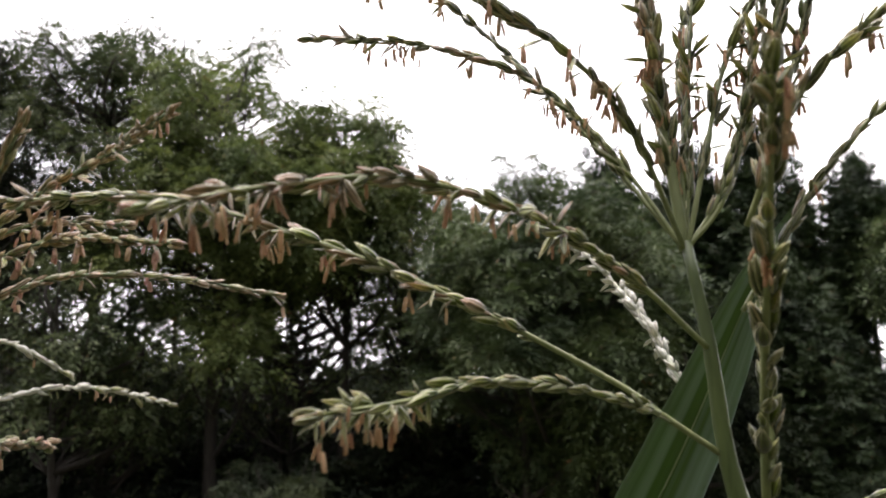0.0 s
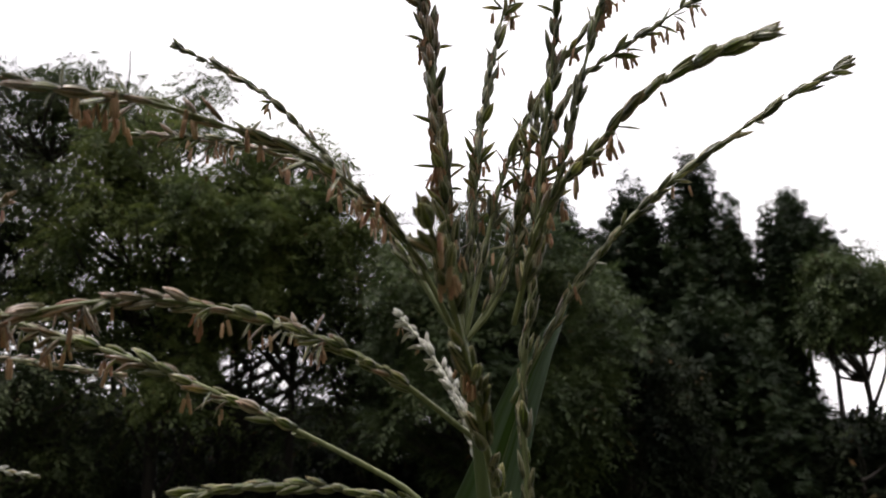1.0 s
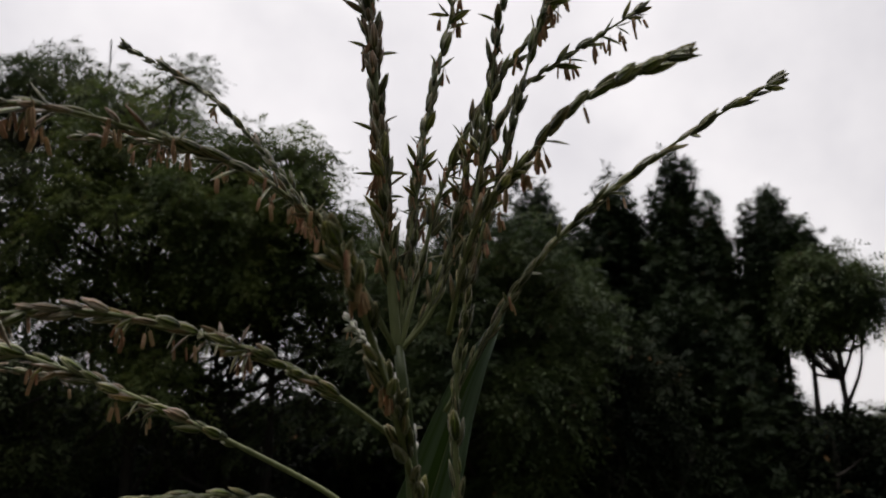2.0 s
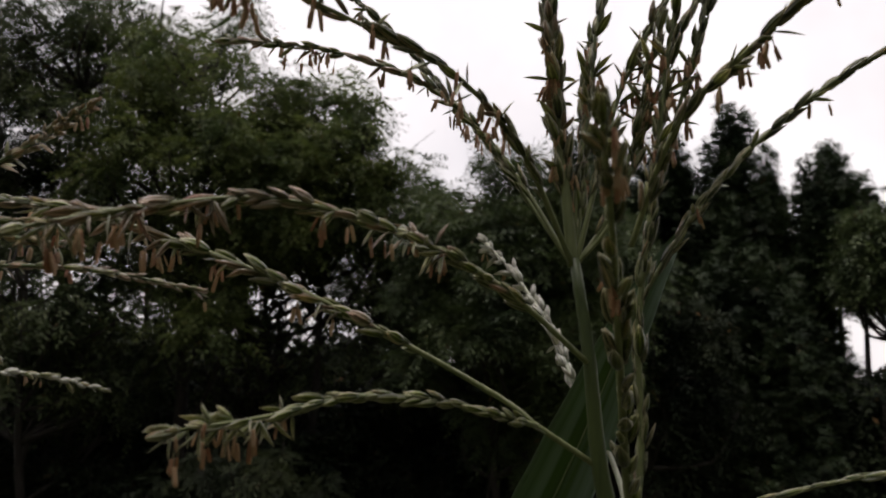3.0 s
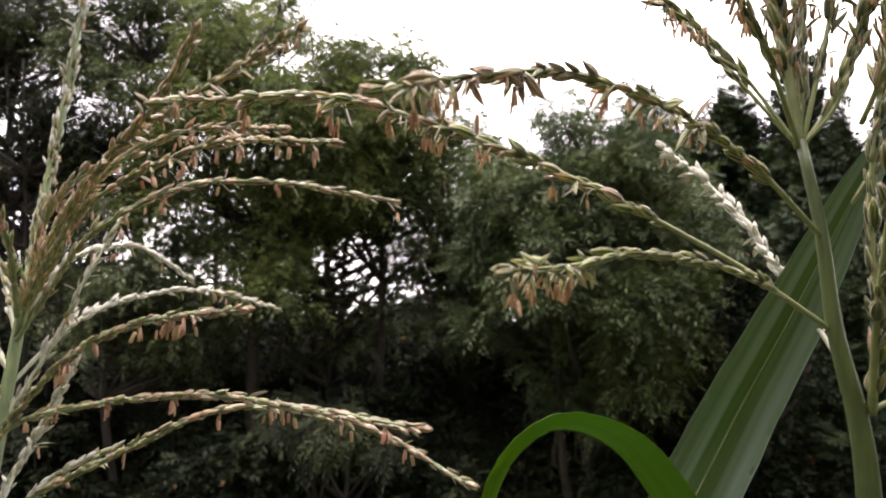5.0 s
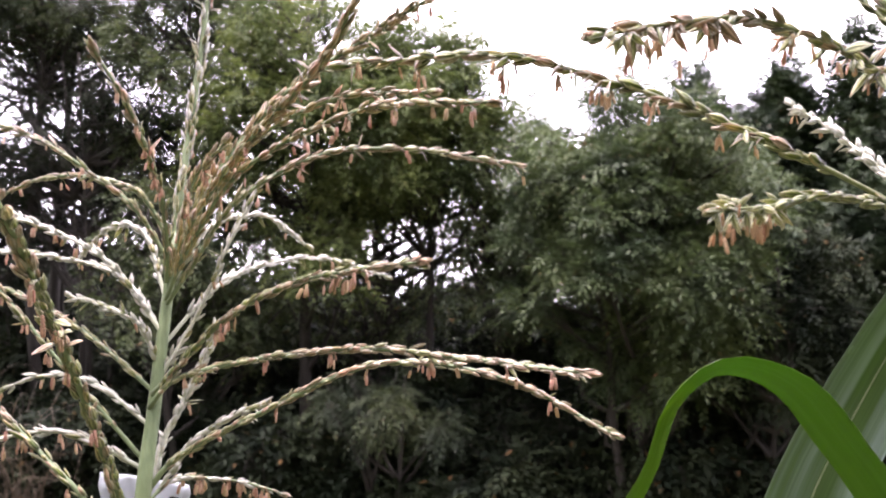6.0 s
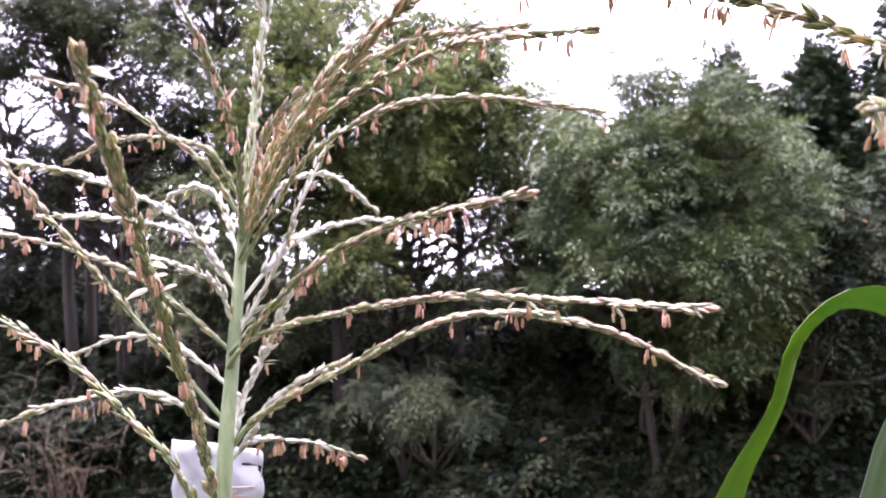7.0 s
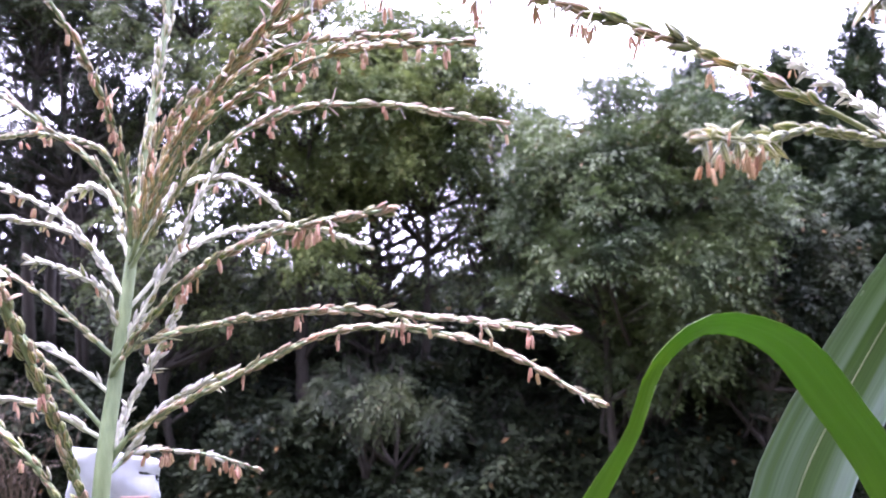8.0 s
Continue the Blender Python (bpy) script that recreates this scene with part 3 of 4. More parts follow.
def bare_bush(label, base, height, seed):
    """A tangle of thin leafless arching twigs."""
    rng = np.random.default_rng(seed)
    foot = np.array((*base, slope(*base) - 0.03))
    top = thing("bare_bush", foot, label, "bush")
    fine = Heap()
    for k in range(16):
        lean = rng.normal(size=3) * (0.55, 0.4, 0)
        tip = foot + lean * rng.uniform(0.6, 1.6) + np.array((0, 0, height * rng.uniform(0.55, 1.05)))
        line, _ = spline([foot + lean * 0.05, (foot + tip) / 2 + rng.normal(size=3) * 0.12 + (0, 0, 0.25), tip + lean * 0.3 - (0, 0, 0.15)], 12)
        v, f, a, w = tube(line, np.linspace(0.011, 0.003, 12), 5)
        if k < 10:
            part("stem", mesh_of("stem", v, f, TWIG, a, w), top)
        else:
            fine.add(v, f, a, w)
        for _ in range(9):
            i = rng.integers(4, 12)
            go = rng.normal(size=3) * (0.5, 0.5, 0.35)
            run, _ = spline([line[i], line[i] + go * 0.25 + (0, 0, 0.05), line[i] + go * rng.uniform(0.4, 0.8) - (0, 0, 0.12)], 6)
            fine.add(*tube(run, np.linspace(0.004, 0.0018, 6), 4))
    tagged(part("twigwork", fine.mesh("twigwork", TWIG), top), kind="stuff")


def build_far_wood():
    """The depth of the wood behind, too dense and dark to tell its trees apart."""
    rng = np.random.default_rng(91)
    centres, sizes = [], []
    for _ in range(900):
        x, y = rng.uniform(-16, 8.0), rng.uniform(13.0, 17.0)
        high = (1.1 if x > 5.8 else 1.3 if -1.5 < x < 1 else 1.5 if -7 < x < 1 else 2.2) + 0.5 * noise.noise(Vector((x * 0.6, 0, 0)))
        centres.append((x, y, rng.uniform(-2.5, high)))
        sizes.append(rng.uniform(0.4, 0.75))
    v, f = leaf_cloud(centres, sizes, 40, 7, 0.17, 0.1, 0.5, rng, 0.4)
    tagged(new("far_wood", quick_mesh("far_wood", v, f, LEAF_DEEP_SHADE)), "dense dark wood behind the nearer trees", "woodland", kind="stuff")


def build_sky_screen():
    """An unseen ring of leaves, added behind the camera to block the low sky."""
    rng = np.random.default_rng(95)
    ang = rng.uniform(radians(150), radians(390), 700)
    far = rng.uniform(10, 14, 700)
    centres = np.stack([np.cos(ang) * far, np.sin(ang) * far, rng.uniform(0, 10.0, 700)], 1)
    v, f = leaf_cloud(centres, rng.uniform(0.9, 1.4, 700), 40, 5, 0.34, 0.2, 0.5, rng, 0.6)
    tagged(new("unseen_sky_screen", quick_mesh("unseen_sky_screen", v, f, LEAF_MID)), "unseen ring of leaves added to block low sky light", "woodland", kind="stuff")


build_wood()
build_understorey()
bare_bush("leafless bush of thin brown twigs before the dark wood", (-7.6, 8.6), 2.5, 141)
bare_bush("leafless bush of tangled thin twigs", (-8.5, 8.9), 2.5, 142)
build_far_wood()
build_sky_screen()


# ---- corn tassels ----
def lathe(profile, sides, flat=1.0, ribbed=0.0, bend=0.0):
    """A pointed husk along z, one long: radius by height, flattened and bent."""
    verts, along, around, faces = [], [], [], []
    for z, r in profile:
        for j in range(sides):
            a = 2 * math.pi * j / sides
            k = r * (1 - ribbed * (j % 2))
            verts.append((math.cos(a) * k, math.sin(a) * k * flat + bend * z * z, z))
            along.append(z)
            around.append(j / sides)
    n = len(profile)
    for i in range(n - 1):
        for j in range(sides):
            a, b = i * sides + j, i * sides + (j + 1) % sides
            faces.append((a, b, b + sides, a + sides))
    faces.append(tuple(range(sides))[::-1])
    faces.append(tuple(range((n - 1) * sides, n * sides)))
    return np.array(verts), faces, along, around


def turned(piece, m):
    v, f, a, w = piece
    r = np.array(m)
    return v @ r[:3, :3].T + r[:3, 3], f, a, w


def joined(*pieces):
    v, f, a, w, n = [], [], [], [], 0
    for pv, pf, pa, pw in pieces:
        v.append(pv)
        f += [tuple(i + n for i in q) for q in pf]
        a += list(pa)
        w += list(pw)
        n += len(pv)
    return np.vstack(v), f, a, w


PLUMP = [(0.0, 0.05), (0.14, 0.115), (0.36, 0.155), (0.62, 0.135), (0.84, 0.07), (1.0, 0.012)]
SLIM = [(0.0, 0.04), (0.15, 0.09), (0.4, 0.115), (0.68, 0.095), (0.88, 0.045), (1.0, 0.008)]
GLUME = [(0.0, 0.05), (0.2, 0.12), (0.45, 0.15), (0.7, 0.11), (0.88, 0.05), (1.0, 0.01)]
def clasped(profile, gape, slip):
    """Two husks, one clasping the other, a little apart at the tip."""
    return joined(turned(lathe(profile, 8, 0.55, 0.12, -0.05), pose(0, 0.03, 0, -gape, 0, 0)),
                  turned(lathe(profile, 8, 0.55, 0.12, 0.03), pose(0.01, -0.03, slip, gape * 0.6, 3, 8)))


SHAPES = [clasped(PLUMP, 0.5, 0.04), clasped(SLIM, 2, 0.06), clasped(PLUMP, 2, -0.05)]
OPEN = [joined(turned(lathe(GLUME, 8, 0.32, 0.12, 0.14), pose(0, 0.02, 0, -13 - k, 0, 0)),
               turned(lathe(GLUME, 8, 0.32, 0.12, -0.14), pose(0, -0.02, 0, 15 + k, 0, 0))) for k in (0, 12)]
SHAPES += OPEN
LOBE = [(0.0, 0.06), (0.1, 0.085), (0.5, 0.095), (0.9, 0.08), (1.0, 0.03)]
ANTHER_SHAPE = joined(turned(lathe(LOBE, 6, 0.9), pose(0.06, 0, 0)), turned(lathe(LOBE, 6, 0.9), pose(-0.06, 0, 0.02)))
KEPT = {}


def shared(shape, mat, name):
    """One mesh for all alike husks or anthers."""
    key = (id(shape), mat.name)
    if key not in KEPT:
        v, f, a, w = shape
        KEPT[key] = mesh_of(name, v, f, mat, a, w)
    return KEPT[key]


def aim(origin, way, near, size, wide=1.0):
    """A pose at origin whose z runs along way and whose y lies towards near."""
    z = Vector(way).normalized()
    x = Vector(near).cross(z)
    x = x.normalized() if x.length > 1e-6 else z.orthogonal().normalized()
    y = z.cross(x)
    m = Matrix((x, y, z)).transposed().to_4x4()
    return Matrix.Translation(origin) @ m @ Matrix.Diagonal((size * wide, size * wide, size, 1))


class Tassel:
    """Builds the branches of one tassel and counts the husks that are kept as pieces of their own."""

    def __init__(self, plant, seed, husks, anthers, scale=1.0):
        self.scale, self.plant, self.rng, self.husks, self.anthers = scale, plant, np.random.default_rng(seed), husks, anthers

    def branch(self, points, thick=0.0013, bare=0.06, gap=0.0052, size=0.0118, green=HUSK_GREEN, ripe=HUSK_PALE, turn=0.5, open_from=0.45, opened=0.25,
               hang=(0.3, 1.0), dangling=0.5, paint=ANTHER, rachis=RACHIS, round_about=False, wide=1.05, pieces=True, lift=7, name="branch", label="", limit=1.0, tuft=True, grow=0.72, splay=(6, 26), mess=8, sparse=0.12, odd=0.12, fat=0.9, bloom=2.0):
        rng, size, gap = self.rng, size * self.scale, gap * self.scale
        line, far = spline(points, 40)
        t = directions(line)
        radii = np.linspace(thick * 1.25, thick * 0.55, 40)
        v, f, a, w = tube(line, radii, 7)
        stem = part(name, mesh_of(name, v, f, rachis, a, w), self.plant, label)
        husks, threads = Heap(), Heap()
        mats = list(dict.fromkeys([green, ripe, paint, HUSK_ROSE, HUSK_PALE]))
        phase, beat = rng.uniform(0, 6.3), far / 0.028
        spots = int(far * (1 - bare) * limit / gap)
        for k in range(spots):
            s = bare + (1 - bare) * limit * (k + rng.uniform(-0.25, 0.25)) / spots
            s = min(max(s, 0.0), 0.995)
            here = np.array([np.interp(s * 39, np.arange(40), line[:, i]) for i in range(3)])
            d = np.array([np.interp(s * 39, np.arange(40), t[:, i]) for i in range(3)])
            flat = np.cross(d, (0, 0, 1.0)) if abs(d[2]) < 0.8 else np.cross(d, (0.35, 1.0, 0))
            flat /= np.linalg.norm(flat)
            over = np.cross(flat, d)
            burst = 3.0 * (0.5 + 0.5 * math.sin(phase + s * beat * 4.1 + 1.6 * math.sin(s * beat * 2.7 + phase))) ** 3
            if s > bloom:
                burst = max(burst, 2.2)
            for twin in range(3 if round_about else 2):
                if round_about:
                    ang = rng.uniform(0, 2 * math.pi)
                else:
                    ang = math.pi * (k % 2) + rng.normal() * 0.45 + (0.55 if twin else -0.55)
                side = math.cos(ang) * flat + math.sin(ang) * over
                if rng.random() < sparse:
                    continue
                is_open = (s > open_from and rng.random() < opened * burst) or (s > bloom and rng.random() < 0.55)
                if is_open and rng.random() < 0.65:
                    side = 0.55 * side - np.array((0, 0, 0.75))
                    side -= d * np.dot(side, d)
                    side /= np.linalg.norm(side) + 1e-9
                tilt = radians(lift + rng.normal() * mess + (rng.uniform(*splay) if is_open else 0) + (7 if round_about else 0))
                if rng.random() < 0.03:
                    tilt += radians(20)
                way = d * math.cos(tilt) + side * math.sin(tilt)
                shape = SHAPES[3 + rng.integers(2)] if is_open else SHAPES[rng.integers(3)]
                mat = ripe if rng.random() < turn * (0.12 + 1.2 * s) or is_open else green
                if is_open and rng.random() < 0.55:
                    mat = HUSK_PALE if mat is not HUSK_WHITE else mat
                elif rng.random() < odd:
                    mat = HUSK_ROSE if rng.random() < 0.5 else HUSK_PALE
                long = size * rng.uniform(0.65, 1.3) * (1.0 if s < 0.9 else 0.85)
                m = aim(here + side * (radii[0] * 0.8) + d * (0.003 if twin else 0), way, side, long, wide * rng.uniform(0.85, 1.15))
                if pieces and self.husks > 0:
                    ob = new("spikelet", shared(shape, mat, "spikelet"))
                    ob.parent, ob.matrix_basis = stem, m
                    self.husks -= 1
                else:
                    husks.add(*turned(shape, m), mats.index(mat))
                if hang[0] <= s <= hang[1] and rng.random() < dangling * (1.6 if is_open else 0.5) * (0.25 + 0.75 * burst):
                    mouth = Vector(here) + Vector(way) * long * rng.uniform(0.35, 0.7) + Vector(side) * 0.001
                    for _ in range(rng.integers(1, 5)):
                        drop = rng.uniform(0.001, 0.007)
                        lean = Vector((rng.normal() * 0.16, rng.normal() * 0.16, -1))
                        end = mouth + lean * drop
                        threads.add(*tube([mouth, mouth + lean * drop * 0.5 + Vector((0.0004, 0, 0)), end], (0.00016,) * 3, 3), 1)
                        m = aim(end, lean, (rng.normal(), rng.normal(), 0.1), rng.uniform(0.62, 0.95) * size * grow, fat * rng.uniform(0.85, 1.2))
                        if pieces and self.anthers > 0:
                            ob = new("anther", shared(ANTHER_SHAPE, paint, "anther"))
                            ob.parent, ob.matrix_basis = stem, m
                            self.anthers -= 1
                        else:
                            husks.add(*turned(ANTHER_SHAPE, m), mats.index(paint))
        if tuft:
            for _ in range(5):
                d = t[-1] + rng.normal(size=3) * 0.16
                husks.add(*turned(SHAPES[rng.integers(3)], aim(line[-1] - t[-1] * 0.004, d, rng.normal(size=3), size * rng.uniform(0.8, 1.1), wide)), mats.index(ripe if rng.random() < max(turn, 0.6) else green))
        if husks.v:
            tagged(part("husk_cluster", husks.mesh("husk_cluster", mats), stem), kind="stuff")
        if threads.v:
            tagged(part("filament_tuft", threads.mesh("filament_tuft", [RACHIS, HUSK_PALE]), stem), kind="stuff")
        return stem


def corn_leaf(plant, points, widths, normal, mat, label="", fold=0.25, ripple=0.0022, seed=0, rib_mat=None, rib=0.032):
    """A long blade with a keel, wavy edges and real thickness; its midrib is a piece of its own."""
    rng = np.random.default_rng(seed)
    n, m = 60, 11
    line, far = spline(points, n)
    t = directions(line)
    wide = np.interp(np.linspace(0, 1, n), np.linspace(0, 1, len(widths)), widths)
    ph = rng.uniform(0, 6, 2)
    verts, along, around = [], [], []
    thick = 0.00022
    faced = np.atleast_2d(np.asarray(normal, dtype=float))
    for layer in (1, -1):
        for k in range(n):
            nn = np.array([np.interp(k / (n - 1), np.linspace(0, 1, len(faced)), faced[:, i]) for i in range(3)])
            nn = nn - t[k] * np.dot(nn, t[k])
            nn /= np.linalg.norm(nn)
            side = np.cross(t[k], nn)
            for j in range(m):
                x = 2 * j / (m - 1) - 1
                wave = ripple * abs(x) ** 2 * math.sin(k * 0.42 + ph[0 if x < 0 else 1] + x) + 0.0005 * math.sin(x * 17 + k * 0.1)
                edge = 1 + 0.012 * math.sin(k * 2.1 + 3 * x)
                verts.append(line[k] + side * wide[k] * 0.5 * x * edge + nn * (fold * wide[k] * 0.5 * abs(x) ** 1.2 + wave + layer * thick * (1 - 0.8 * abs(x))))
                along.append(k / n * far / 0.3)
                around.append(j / (m - 1))
    faces = []
    for layer in (0, 1):
        o = layer * n * m
        for k in range(n - 1):
            for j in range(m - 1):
                q = (o + k * m + j, o + k * m + j + 1, o + k * m + m + j + 1, o + k * m + m + j)
                faces.append(q if layer == 0 else q[::-1])
    rim = [k * m for k in range(n)] + [(n - 1) * m + j for j in range(1, m)] + [k * m + m - 1 for k in range(n - 2, -1, -1)] + [j for j in range(m - 2, 0, -1)]
    for a, b in zip(rim, rim[1:] + rim[:1]):
        faces.append((b, a, a + n * m, b + n * m))
    leaf = part("leaf", mesh_of("leaf", verts, faces, mat, along, around), plant, label)
    if rib:
        nn = faced[0]
        v, f, a, w = tube(line + nn / np.linalg.norm(nn) * -0.0004, np.clip(wide * rib, 0.0003, 0.0015), 7)
        part("midrib", mesh_of("midrib", v, f, rib_mat or MIDRIB, a, w), leaf)
    return leaf


def stalk(plant, points, radii, mat, label=""):
    line, _ = spline(points, 120)
    r = np.interp(line[:, 2], [z for z, _ in radii], [q for _, q in radii])
    v, f, a, w = tube(line, r, 14)
    return part("stalk", mesh_of("stalk", v, f, mat, a, w), plant, label)


def build_near_corn():
    plant = thing("corn_plant", (0.19, 0.34, slope(0.19, 0.34)), "green flowering corn plant with spreading tassel and salmon anthers", "corn plant", "corn plants in bloom")
    stalk(plant, [(0.19, 0.34, -0.02), (0.184, 0.34, 0.8), (0.162, 0.336, 1.6), (0.147, 0.333, 1.85), (0.1425, 0.333, 1.905), (0.1325, 0.336, 1.955), (0.128, 0.339, 2.005), (0.1215, 0.347, 2.054)],
          [(0, 0.013), (1.2, 0.011), (1.75, 0.007), (1.86, 0.0062), (1.91, 0.005), (1.95, 0.0041), (2.0, 0.0033), (2.05, 0.0027)], STALK)
    k = Tassel(plant, 5, 300, 220)
    # drooping ones
    k.branch([(0.1265, 0.337, 2.003), (0.082, 0.306, 2.038), (0.037, 0.277, 2.058), (-0.006, 0.248, 2.065), (-0.044, 0.219, 2.056), (-0.074, 0.190, 2.043)],
             0.0012, 0.16, 0.0045, 0.0108, HUSK_GREEN, HUSK_ROSE, 0.42, 0.35, 0.7, (0.35, 0.97), 0.26, grow=0.75, splay=(8, 58), mess=8, wide=1.32, lift=12)
    k.branch([(0.13, 0.336, 1.955), (0.101, 0.326, 1.974), (0.086, 0.3255, 1.985), (0.038, 0.316, 2.011), (-0.010, 0.307, 2.034), (-0.061, 0.298, 2.053), (-0.113, 0.289, 2.067), (-0.167, 0.279, 2.066), (-0.2, 0.273, 2.063)],
             0.0012, 0.28, 0.0045, 0.0106, HUSK_GREEN, HUSK_ROSE, 0.36, 0.36, 0.7, (0.36, 1.0), 0.22, grow=0.75, splay=(10, 58), mess=9, wide=1.32, lift=12)
    k.branch([(0.101, 0.325, 1.974), (0.09, 0.309, 1.978), (0.059, 0.289, 1.987), (0.026, 0.266, 1.990), (-0.003, 0.243, 1.984), (-0.029, 0.220, 1.981)],
             0.0011, 0.04, 0.0045, 0.0104, HUSK_GREEN, HUSK_PALE, 0.3, 0.72, 1.0, (0.66, 1.0), 0.2, grow=0.7, splay=(14, 75), mess=7, wide=1.2, bloom=0.78, lift=11)
    # a dry sheath clasps the fork of the two lower ones
    v, f, a, w = turned(lathe(SLIM, 8, 0.7, 0.12, 0.06), aim((0.108, 0.328, 1.9695), (-0.022, -0.007, 0.011), (0, -0.5, 1), 0.017, 0.95))
    part("bract", mesh_of("bract", v, f, HUSK_PALE, a, w), plant, "dry pale green sheath at a fork")
    # the thick upright spike close to the lens
    k.branch([(0.147, 0.330, 1.914), (0.139, 0.305, 1.958), (0.130, 0.271, 2.003), (0.121, 0.234, 2.044), (0.1095, 0.192, 2.084)],
             0.0018, 0.05, 0.0052, 0.0118, HUSK_DARK, HUSK_GREEN, 0.4, 0.72, 0.0, (0.5, 0.98), 0.4, wide=1.6, lift=11, splay=(8, 26), mess=6, round_about=True, sparse=0.5, odd=0.0)
    # raised to the side
    k.branch([(0.121, 0.347, 2.05), (0.093, 0.320, 2.102), (0.060, 0.292, 2.131), (0.024, 0.265, 2.141), (-0.005, 0.237, 2.144), (-0.035, 0.205, 2.138)],
             0.0012, 0.16, 0.0062, 0.0125, HUSK_DARK, HUSK_ROSE, 0.4, 0.3, 0.4, (0.25, 0.95), 0.95, splay=(8, 50))
    k.branch([(0.121, 0.347, 2.05), (0.089, 0.360, 2.103), (0.046, 0.374, 2.151), (-0.015, 0.387, 2.178), (-0.085, 0.400, 2.190)],
             0.001, 0.16, 0.0056, 0.011, HUSK_GREEN, HUSK_ROSE, 0.5, 0.3, 0.4, (0.3, 0.85), 0.95, splay=(8, 50))
    k.branch([(0.121, 0.347, 2.05), (0.087, 0.371, 2.105), (0.046, 0.394, 2.162), (-0.007, 0.418, 2.222), (-0.079, 0.442, 2.271)],
             0.001, 0.14, 0.0068, 0.0115, HUSK_DARK, HUSK_GREEN, 0.3, 0.3, 0.1, (0.3, 0.8), 0.1)
    k.branch([(0.148, 0.338, 2.06), (0.161, 0.306, 2.109), (0.183, 0.278, 2.135), (0.205, 0.249, 2.152), (0.233, 0.214, 2.156)],
             0.0012, 0.1, 0.0064, 0.0125, HUSK_DARK, HUSK_GREEN, 0.4, 0.4, 0.16, (0.3, 1.0), 0.2)
    k.branch([(0.146, 0.345, 2.02), (0.185, 0.340, 2.085), (0.225, 0.331, 2.127), (0.271, 0.323, 2.160), (0.318, 0.316, 2.188)],
             0.001, 0.1, 0.0066, 0.0115, HUSK_DARK, HUSK_PALE, 0.35, 0.2, 0.1, (0.2, 0.8), 0.16)
    k.branch([(0.146, 0.333, 1.914), (0.179, 0.335, 1.931), (0.213, 0.336, 1.943), (0.262, 0.335, 1.955), (0.315, 0.33, 1.957)],
             0.0012, 0.04, 0.0068, 0.0115, HUSK_GREEN, HUSK_PALE, 0.6, 0.6, 0.0, (0.6, 1.0), 0.0, lift=2, wide=0.75, mess=2, sparse=0.25, pieces=False)
    # the upright bunch
    k.branch([(0.121, 0.347, 2.05), (0.1155, 0.353, 2.11), (0.111, 0.357, 2.165), (0.1055, 0.361, 2.225), (0.099, 0.366, 2.29)],
             0.0024, 0.15, 0.0044, 0.0135, HUSK_DARK, HUSK_ROSE, 0.5, 0.2, 0.2, (0.0, 1.0), 0.5, round_about=True, name="central_spike", pieces=False, wide=1.2)
    k.branch([(0.121, 0.349, 2.05), (0.124, 0.355, 2.097), (0.131, 0.364, 2.142), (0.137, 0.372, 2.190), (0.147, 0.380, 2.241), (0.158, 0.388, 2.29)],
             0.0012, 0.15, 0.0054, 0.0118, HUSK_DARK, HUSK_PALE, 0.5, 0.2, 0.36, (0.2, 1.0), 0.55, splay=(8, 55), pieces=False, wide=1.12, lift=3, sparse=0.3)
    k.branch([(0.122, 0.347, 2.05), (0.134, 0.350, 2.099), (0.146, 0.354, 2.144), (0.167, 0.357, 2.189), (0.194, 0.360, 2.231), (0.225, 0.36, 2.27)],
             0.0012, 0.15, 0.0056, 0.0118, HUSK_DARK, HUSK_GREEN, 0.5, 0.2, 0.36, (0.2, 1.0), 0.5, splay=(8, 55), pieces=False, wide=1.12, lift=3, sparse=0.3)
    k.branch([(0.147, 0.332, 1.914), (0.152, 0.335, 1.965), (0.151, 0.336, 2.020), (0.158, 0.337, 2.083), (0.166, 0.338, 2.149), (0.176, 0.340, 2.220), (0.185, 0.342, 2.28)],
             0.0016, 0.08, 0.0066, 0.0118, HUSK_DARK, HUSK_GREEN, 0.5, 0.4, 0.36, (0.4, 1.0), 0.5, splay=(8, 55), pieces=False, wide=1.1)
    k.branch([(0.152, 0.336, 2.04), (0.160, 0.336, 2.089), (0.172, 0.338, 2.131), (0.184, 0.339, 2.175), (0.197, 0.340, 2.220), (0.212, 0.34, 2.265)],
             0.0012, 0.06, 0.0056, 0.0118, HUSK_DARK, HUSK_GREEN, 0.5, 0.2, 0.36, (0.2, 1.0), 0.55, splay=(8, 55), pieces=False, wide=1.12, lift=3, sparse=0.3)
    k.branch([(0.121, 0.347, 2.05), (0.139, 0.346, 2.072), (0.153, 0.347, 2.109), (0.168, 0.350, 2.154), (0.189, 0.352, 2.197), (0.228, 0.354, 2.227), (0.262, 0.356, 2.25)],
             0.0011, 0.15, 0.0062, 0.0115, HUSK_DARK, HUSK_GREEN, 0.5, 0.2, 0.36, (0.2, 1.0), 0.6, splay=(8, 55), pieces=False, wide=1.12, lift=3, sparse=0.3)
    k.branch([(0.121, 0.348, 2.05), (0.126, 0.355, 2.085), (0.129, 0.365, 2.12), (0.129, 0.374, 2.15), (0.134, 0.38, 2.185)],
             0.0012, 0.15, 0.0052, 0.0118, HUSK_GREEN, HUSK_PALE, 0.8, 0.2, 0.3, (0.2, 1.0), 0.5, pieces=False, mess=6)
